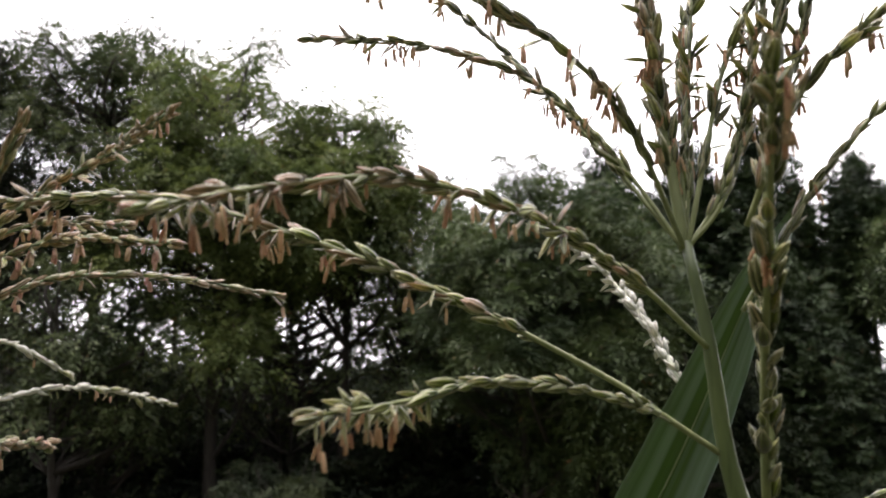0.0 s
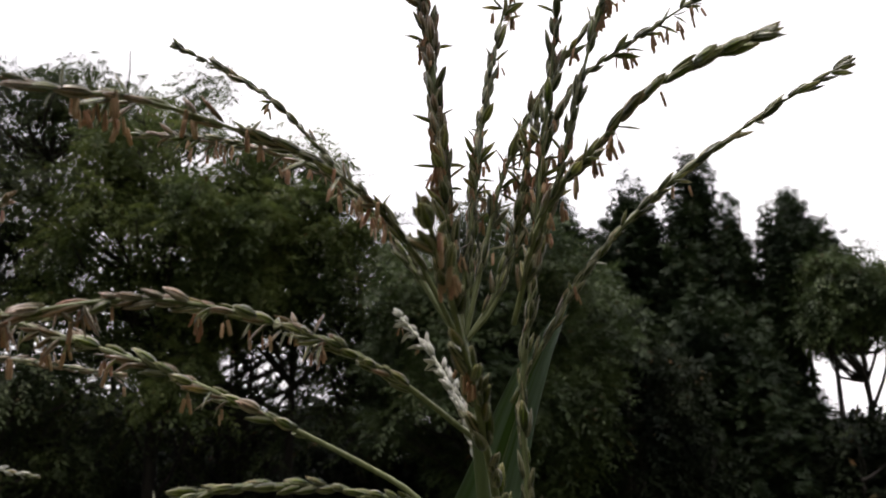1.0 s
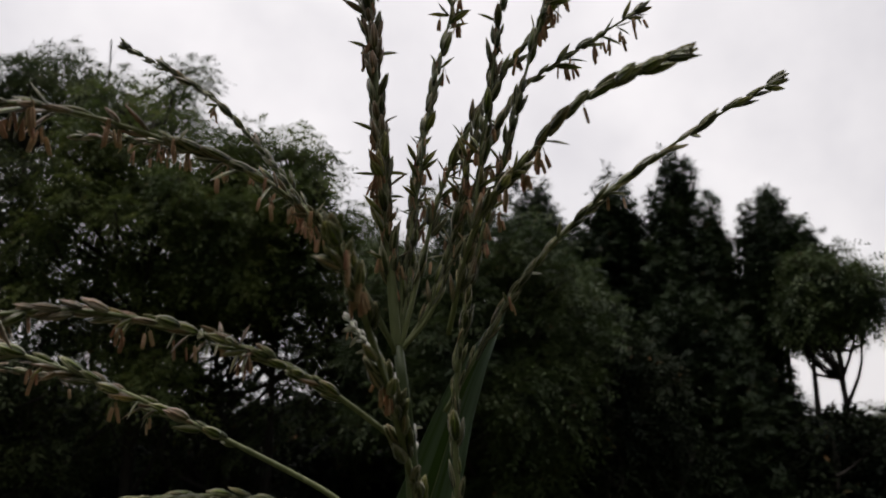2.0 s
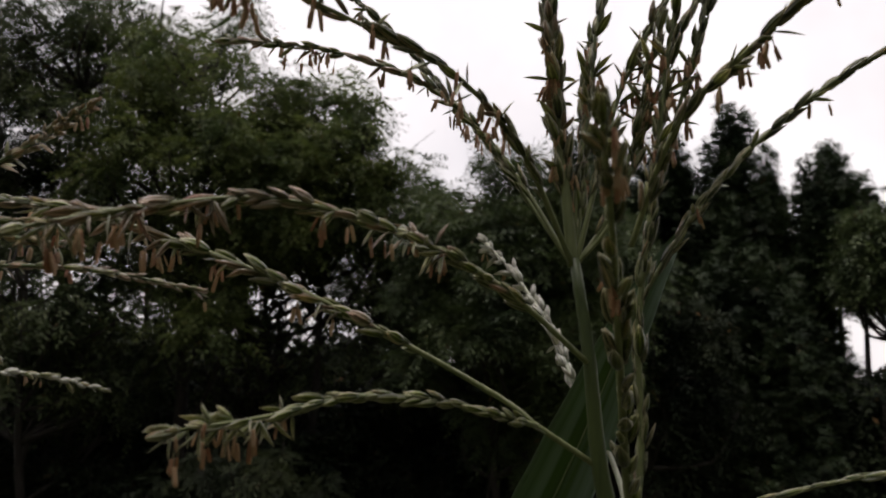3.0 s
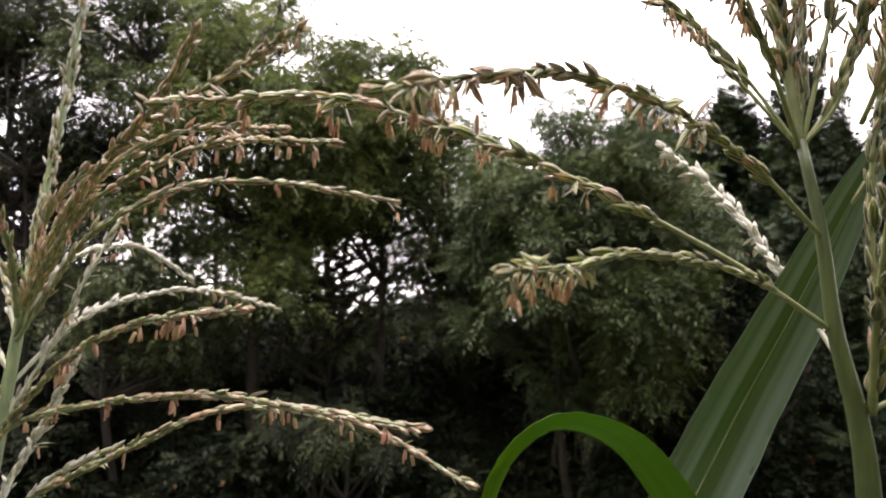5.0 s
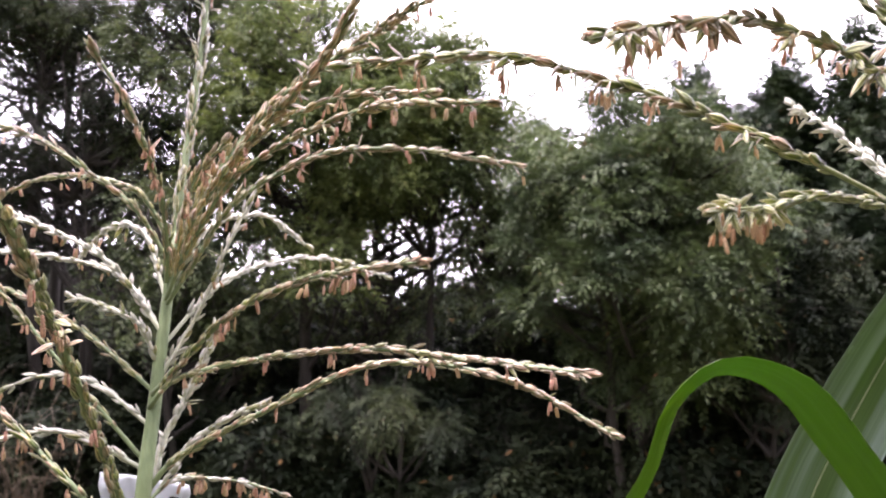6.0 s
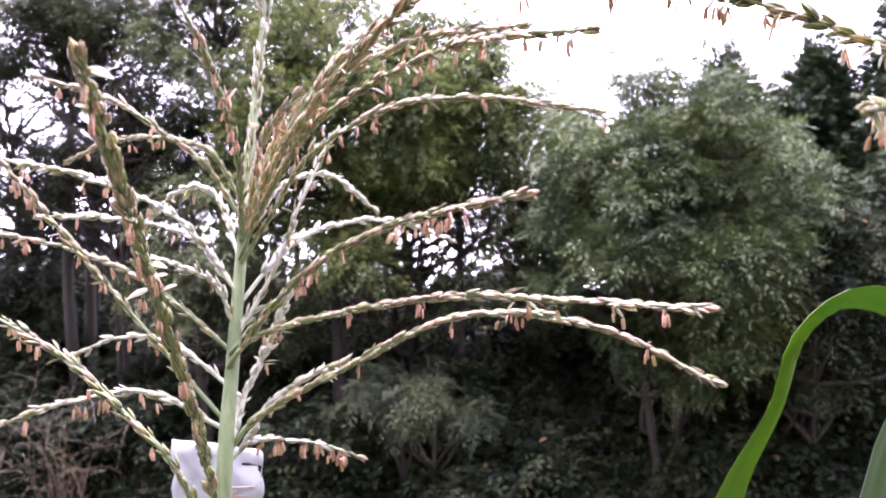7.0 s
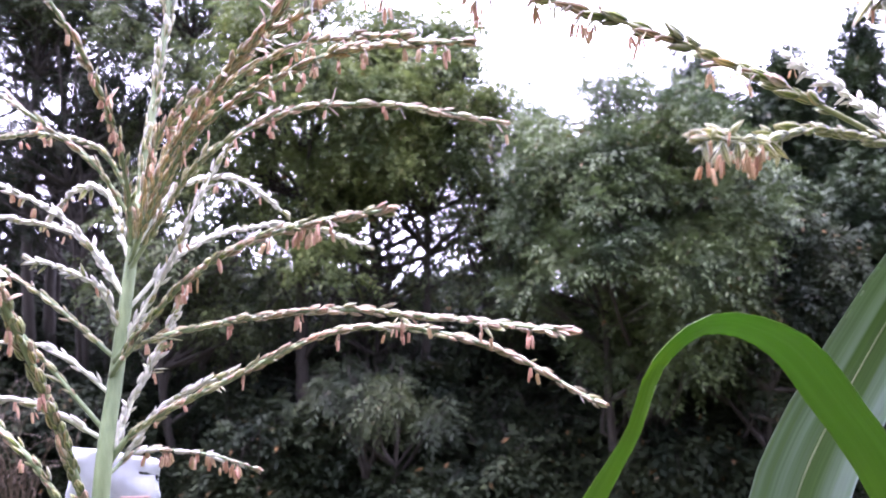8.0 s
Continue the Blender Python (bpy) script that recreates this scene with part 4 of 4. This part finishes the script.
    k.branch([(0.122, 0.347, 2.05), (0.138, 0.347, 2.075), (0.150, 0.347, 2.11), (0.158, 0.347, 2.145), (0.165, 0.347, 2.178)],
             0.0012, 0.15, 0.0052, 0.0118, HUSK_DARK, HUSK_PALE, 0.5, 0.2, 0.25, (0.2, 1.0), 0.6, pieces=False, mess=6)
    # the bleached one behind the leaf
    k.branch([(0.143, 0.336, 1.905), (0.152, 0.375, 1.93), (0.143, 0.41, 1.965), (0.13, 0.415, 1.988), (0.119, 0.443, 2.019), (0.100, 0.472, 2.051), (0.075, 0.50, 2.082)],
             0.0014, 0.3, 0.0034, 0.0086, HUSK_WHITE, HUSK_WHITE, 0.5, 0.0, 0.35, (0.85, 1.0), 0.1, odd=0.0, rachis=RACHIS_WHITE, label="bleached chalk-white branch", pieces=False, wide=1.7, lift=20, mess=12)
    corn_leaf(plant, [(0.178, 0.339, 1.25), (0.10, 0.42, 1.45), (0.05, 0.46, 1.64), (0.067, 0.464, 1.775), (0.104, 0.445, 1.875), (0.134, 0.405, 1.958), (0.157, 0.366, 2.03), (0.179, 0.353, 2.074)],
              [0.03, 0.036, 0.044, 0.052, 0.06, 0.066, 0.068, 0.068, 0.067, 0.066, 0.064, 0.061, 0.058, 0.055, 0.051, 0.047, 0.042, 0.037, 0.028, 0.018, 0.003],
              (-0.1, -1, 0.4), BLADE, "upright dark green leaf, pale streaks partly painted sky glare", 0.3, 0.0022, 3, rib=0.015)
    corn_leaf(plant, [(0.17, 0.337, 1.52), (0.13, 0.348, 1.72), (0.082, 0.347, 1.825), (0.055, 0.342, 1.866), (0.028, 0.333, 1.897), (-0.007, 0.325, 1.907), (-0.034, 0.317, 1.888), (-0.047, 0.308, 1.856), (-0.069, 0.300, 1.815), (-0.09, 0.295, 1.75)],
              [0.026] * 9 + [0.026, 0.026, 0.026, 0.026, 0.025, 0.021, 0.011, 0.0075, 0.011, 0.014, 0.014, 0.01], (-0.1, -0.62, -0.8), BLADE_BRIGHT, "bright green leaf arching over", 0.12, 0.001, 8, BLADE_BRIGHT, 0.0)
    return plant


def build_far_corn():
    plant = thing("corn_plant", (-0.41, 0.36, slope(-0.41, 0.36)), "pale corn plant with wide tassel of bleached rosy branches", "corn plant", "corn plants in bloom")
    stalk(plant, [(-0.41, 0.36, -0.02), (-0.40, 0.375, 0.9), (-0.398, 0.392, 1.6), (-0.397, 0.402, 1.774), (-0.400, 0.423, 1.856), (-0.402, 0.445, 1.946), (-0.4015, 0.455, 1.99)],
          [(0, 0.014), (1.2, 0.012), (1.7, 0.0066), (1.8, 0.0056), (1.9, 0.0046), (1.99, 0.0038)], STALK_PALE)
    k = Tassel(plant, 9, 300, 220, 0.8)
    pale = dict(mess=7, grow=0.78, fat=1.25, odd=0.2, opened=0.12, wide=1.12, green=HUSK_BUFF, ripe=HUSK_ROSE, paint=ANTHER_ROSE, rachis=STALK_PALE)
    chalk = dict(mess=12, odd=0.0, grow=0.8, fat=1.2, lift=9, opened=0.12, green=HUSK_WHITE, ripe=HUSK_BUFF, paint=ANTHER_ROSE, rachis=RACHIS_WHITE, turn=0.22, dangling=0.08)
    rust = dict(mess=6, grow=0.75, fat=1.2, opened=0.15, green=HUSK_RUST, ripe=HUSK_ROSE, paint=ANTHER_ROSE, rachis=STALK_PALE)
    # long low ones
    k.branch([(-0.398, 0.412, 1.795), (-0.375, 0.413, 1.82), (-0.311, 0.414, 1.854), (-0.222, 0.412, 1.892), (-0.134, 0.411, 1.885), (-0.059, 0.410, 1.849)], 0.0018, 0.06, 0.0052, 0.0118, lift=5, turn=0.75, dangling=0.16, hang=(0.1, 0.9), **pale)
    k.branch([(-0.401, 0.418, 1.855), (-0.375, 0.41, 1.878), (-0.300, 0.389, 1.897), (-0.214, 0.364, 1.908), (-0.141, 0.338, 1.906), (-0.079, 0.313, 1.903)], 0.0017, 0.05, 0.0052, 0.0118, lift=5, turn=0.85, dangling=0.18, hang=(0.1, 1.0), open_from=0.7, **pale)
    k.branch([(-0.400, 0.42, 1.865), (-0.325, 0.384, 1.922), (-0.267, 0.352, 1.947), (-0.211, 0.321, 1.958), (-0.162, 0.290, 1.962)], 0.0016, 0.05, 0.0058, 0.0128, lift=5, turn=0.7, dangling=0.4, hang=(0.1, 0.9), **{**pale, "green": HUSK_GREEN})
    k.branch([(-0.399, 0.41, 1.785), (-0.392, 0.437, 1.797), (-0.372, 0.460, 1.792), (-0.351, 0.482, 1.783), (-0.329, 0.504, 1.768)], 0.0012, 0.1, 0.0066, 0.011, turn=0.5, hang=(0.2, 0.95), **{**pale, "green": HUSK_WHITE, "dangling": 2.2, "grow": 1.0})
    # bleached ones behind
    k.branch([(-0.399, 0.41, 1.785), (-0.397, 0.433, 1.828), (-0.383, 0.447, 1.869), (-0.367, 0.460, 1.915)], 0.0016, 0.05, 0.0038, 0.0115, wide=1.55, pieces=False, **chalk)
    k.branch([(-0.399, 0.425, 1.79), (-0.376, 0.435, 1.825), (-0.346, 0.438, 1.845), (-0.316, 0.438, 1.857)], 0.0013, 0.1, 0.004, 0.0112, wide=1.4, pieces=False, **chalk)
    k.branch([(-0.401, 0.43, 1.875), (-0.383, 0.434, 1.905), (-0.366, 0.440, 1.94), (-0.355, 0.453, 1.980), (-0.337, 0.472, 2.03)], 0.0014, 0.05, 0.006, 0.0115, pieces=False, **chalk)
    k.branch([(-0.401, 0.435, 1.90), (-0.375, 0.476, 1.947), (-0.354, 0.538, 1.966), (-0.320, 0.599, 1.969), (-0.280, 0.660, 1.950)], 0.0014, 0.1, 0.006, 0.012, wide=1.3, pieces=False, **chalk)
    k.branch([(-0.402, 0.445, 1.945), (-0.382, 0.477, 1.996), (-0.360, 0.533, 2.007), (-0.339, 0.590, 1.980)], 0.0013, 0.1, 0.006, 0.0115, wide=1.3, pieces=False, **chalk)
    # raised rusty ones
    k.branch([(-0.402, 0.44, 1.93), (-0.371, 0.43, 1.965), (-0.338, 0.434, 2.012), (-0.276, 0.452, 2.048), (-0.203, 0.471, 2.052), (-0.128, 0.490, 2.040)], 0.0015, 0.08, 0.0058, 0.0128, lift=8, turn=0.6, dangling=0.14, **pale)
    k.branch([(-0.402, 0.44, 1.935), (-0.365, 0.415, 1.98), (-0.310, 0.390, 2.030), (-0.216, 0.360, 2.060), (-0.128, 0.330, 2.054)], 0.0015, 0.08, 0.0058, 0.0118, turn=0.5, dangling=0.25, wide=1.25, **rust)
    k.branch([(-0.402, 0.445, 1.94), (-0.385, 0.45, 2.0), (-0.362, 0.465, 2.05), (-0.316, 0.482, 2.108), (-0.255, 0.477, 2.141), (-0.184, 0.43, 2.157)], 0.0019, 0.05, 0.0056, 0.0138, wide=1.25, turn=0.6, dangling=0.1, sparse=0.2, round_about=True, **{**rust, "ripe": HUSK_AMBER})
    k.branch([(-0.402, 0.444, 1.94), (-0.364, 0.42, 2.0), (-0.30, 0.374, 2.045), (-0.236, 0.336, 2.082), (-0.206, 0.32, 2.116)], 0.0017, 0.05, 0.005, 0.0135, wide=1.3, turn=0.8, dangling=0.06, pieces=False, **{**rust, "ripe": HUSK_AMBER})
    k.branch([(-0.402, 0.445, 1.945), (-0.361, 0.43, 2.0), (-0.311, 0.400, 2.048), (-0.241, 0.380, 2.073), (-0.169, 0.360, 2.069)], 0.0014, 0.08, 0.006, 0.0115, turn=0.5, dangling=0.25, wide=1.25, **rust)
    k.branch([(-0.402, 0.445, 1.94), (-0.39, 0.44, 1.985), (-0.375, 0.437, 2.03), (-0.35, 0.44, 2.06)], 0.0015, 0.05, 0.0056, 0.012, wide=1.15, turn=0.4, dangling=0.5, pieces=False, round_about=True, **rust)
    k.branch([(-0.401, 0.44, 1.95), (-0.383, 0.41, 1.99), (-0.375, 0.383, 2.026), (-0.370, 0.347, 2.063), (-0.368, 0.305, 2.094)], 0.0015, 0.06, 0.0062, 0.012, turn=0.6, dangling=0.3, pieces=False, **{**rust, "green": HUSK_GREEN})
    # to the other side
    k.branch([(-0.401, 0.45, 1.975), (-0.425, 0.44, 2.020), (-0.476, 0.447, 2.036), (-0.532, 0.460, 2.037), (-0.58, 0.47, 2.025)], 0.0014, 0.08, 0.0066, 0.0115, turn=0.6, dangling=0.12, pieces=False, **pale)
    k.branch([(-0.401, 0.445, 1.965), (-0.422, 0.430, 2.007), (-0.453, 0.420, 2.034), (-0.49, 0.41, 2.06), (-0.55, 0.40, 2.08)], 0.0014, 0.08, 0.0066, 0.0115, turn=0.6, dangling=0.2, pieces=False, **pale)
    k.branch([(-0.401, 0.44, 1.935), (-0.434, 0.460, 1.989), (-0.494, 0.500, 1.997), (-0.556, 0.540, 1.970)], 0.0013, 0.08, 0.0058, 0.0115, wide=1.3, pieces=False, **chalk)
    k.branch([(-0.401, 0.435, 1.91), (-0.445, 0.425, 1.968), (-0.518, 0.417, 2.002), (-0.601, 0.420, 2.022)], 0.0014, 0.06, 0.0058, 0.0118, wide=1.3, pieces=False, **chalk)
    k.branch([(-0.401, 0.43, 1.885), (-0.411, 0.42, 1.917), (-0.441, 0.417, 1.932), (-0.473, 0.420, 1.940)], 0.0013, 0.06, 0.0058, 0.0115, wide=1.3, pieces=False, **chalk)
    k.branch([(-0.401, 0.435, 1.91), (-0.449, 0.45, 1.955), (-0.522, 0.455, 1.972), (-0.602, 0.46, 1.978)], 0.0013, 0.06, 0.0058, 0.0115, wide=1.3, pieces=False, **chalk)
    k.branch([(-0.400, 0.425, 1.865), (-0.456, 0.413, 1.914), (-0.524, 0.417, 1.944), (-0.603, 0.420, 1.962)], 0.0014, 0.06, 0.0066, 0.0115, turn=0.5, dangling=0.2, pieces=False, **pale)
    k.branch([(-0.400, 0.42, 1.84), (-0.441, 0.413, 1.872), (-0.489, 0.417, 1.878), (-0.536, 0.420, 1.864)], 0.0013, 0.06, 0.0064, 0.0115, pieces=False, **{**chalk, "dangling": 0.25})
    k.branch([(-0.399, 0.412, 1.815), (-0.453, 0.393, 1.887), (-0.499, 0.377, 1.949), (-0.545, 0.360, 2.012)], 0.0014, 0.12, 0.0066, 0.0115, turn=0.5, dangling=0.3, pieces=False, **pale)
    k.branch([(-0.399, 0.412, 1.81), (-0.449, 0.393, 1.840), (-0.499, 0.377, 1.837), (-0.55, 0.360, 1.821)], 0.0014, 0.08, 0.0062, 0.0125, pieces=False, **{**chalk, "turn": 0.5, "dangling": 0.4})
    # two near ones that lean towards the lens
    k.branch([(-0.398, 0.398, 1.74), (-0.384, 0.36, 1.80), (-0.372, 0.315, 1.866), (-0.355, 0.260, 1.929), (-0.333, 0.205, 1.977), (-0.304, 0.150, 2.006)], 0.0022, 0.1, 0.005, 0.0132, turn=0.6, dangling=0.2, pieces=False, **{**pale, "green": HUSK_GREEN, "wide": 1.45})
    k.branch([(-0.398, 0.396, 1.73), (-0.42, 0.375, 1.795), (-0.446, 0.370, 1.824), (-0.498, 0.368, 1.868), (-0.564, 0.365, 1.903)], 0.0018, 0.1, 0.0058, 0.0128, turn=0.45, dangling=0.14, pieces=False, **{**pale, "green": HUSK_GREEN})
    k.branch([(-0.4015, 0.452, 1.975), (-0.4015, 0.46, 2.02), (-0.401, 0.475, 2.08), (-0.400, 0.492, 2.16), (-0.398, 0.505, 2.23)], 0.003, 0.02, 0.006, 0.0115, name="central_spike", wide=1.25, round_about=True, pieces=False, **{**chalk, "lift": 3, "mess": 4, "green": HUSK_BUFF, "ripe": HUSK_WHITE, "turn": 0.5, "rachis": STALK_PALE})
    return plant


def build_bag():
    """A white film bag pulled over a stake, torn at one edge."""
    bag = thing("white_bag", (-0.468, 0.53, slope(-0.468, 0.53)), "creased white plastic bag with a torn slit, hung on a stake", "bag")
    n, m = 24, 56
    lo, hi, z0, z1 = -0.524, -0.434, 1.52, 1.772

    def film_at(u, v, layer):
        x, z = lo + (hi - lo) * u, z0 + (z1 - z0) * v
        z -= 0.007 * u * v + 0.002 * max(0.0, (u - 0.9) / 0.1) ** 2 * v + 0.0008 * math.sin(u * 9 + 1) * v
        x += 0.0025 * math.sin(z * 55) + 0.0015 * math.sin(z * 210 + u * 3)
        full = min(1.0, min(u, 1 - u, (1 - v) * 2.6) * 12 + 0.1)
        fold = 0.0045 * noise.noise(Vector((x * 34, z * 13, layer * 5.0))) + 0.0022 * noise.noise(Vector((x * 95, z * 60, layer * 9.0)))
        fold += 0.0028 * abs(math.sin((x * 0.9 + z * 0.5) * 110 + 3 * noise.noise(Vector((x * 20, z * 20, 2.0))))) ** 6
        return x, 0.5285 + (-0.003 if layer == 0 else 0.003) * full + fold * full, z

    grid, verts, faces = {}, [], []
    for layer in (0, 1):
        for i in range(n + 1):
            for j in range(m + 1):
                grid[layer, i, j] = len(verts)
                verts.append(film_at(i / n, j / m, layer))
    # a ragged slit near one edge
    torn = {(n - 1, 51), (n - 2, 51), (n - 3, 52), (n - 4, 52), (n - 5, 52), (n - 6, 52), (n - 1, 50), (n - 2, 52), (n - 1, 52)}
    for layer in (0, 1):
        for i in range(n):
            for j in range(m):
                if (i, j) in torn:
                    continue
                q = (grid[layer, i, j], grid[layer, i + 1, j], grid[layer, i + 1, j + 1], grid[layer, i, j + 1])
                faces.append(q if layer == 0 else q[::-1])
    for j in range(m):
        for i in (0, n):
            q = (grid[0, i, j], grid[0, i, j + 1], grid[1, i, j + 1], grid[1, i, j])
            faces.append(q if i == 0 else q[::-1])
    for i in range(n):
        faces.append((grid[0, i, m], grid[0, i + 1, m], grid[1, i + 1, m], grid[1, i, m]))
    film = part("film", mesh_of("film", verts, faces, SHEET), bag)
    # faded print
    for u0, v0, u1, v1 in ((0.5, 0.80, 0.62, 0.853), (0.62, 0.853, 0.92, 0.868), (0.6, 0.82, 0.85, 0.83), (0.66, 0.78, 0.72, 0.845)):
        line = [Vector(film_at(u0 + (u1 - u0) * s, v0 + (v1 - v0) * s, 0)) + Vector((0, -0.0009, 0)) for s in np.linspace(0, 1, 9)]
        v, f, a, w = tube(line, (0.0007,) * 9, 5)
        part("printed_mark", mesh_of("printed_mark", v, f, PRINT, a, w), film)
    v, f, a, w = tube([(-0.468, 0.53, -0.03), (-0.469, 0.53, 0.8), (-0.468, 0.529, 1.75)], (0.002, 0.002, 0.0018), 8)
    part("stake", mesh_of("stake", v, f, WOOD, a, w), bag, "thin weathered wooden cane")


build_near_corn()
build_far_corn()
build_bag()
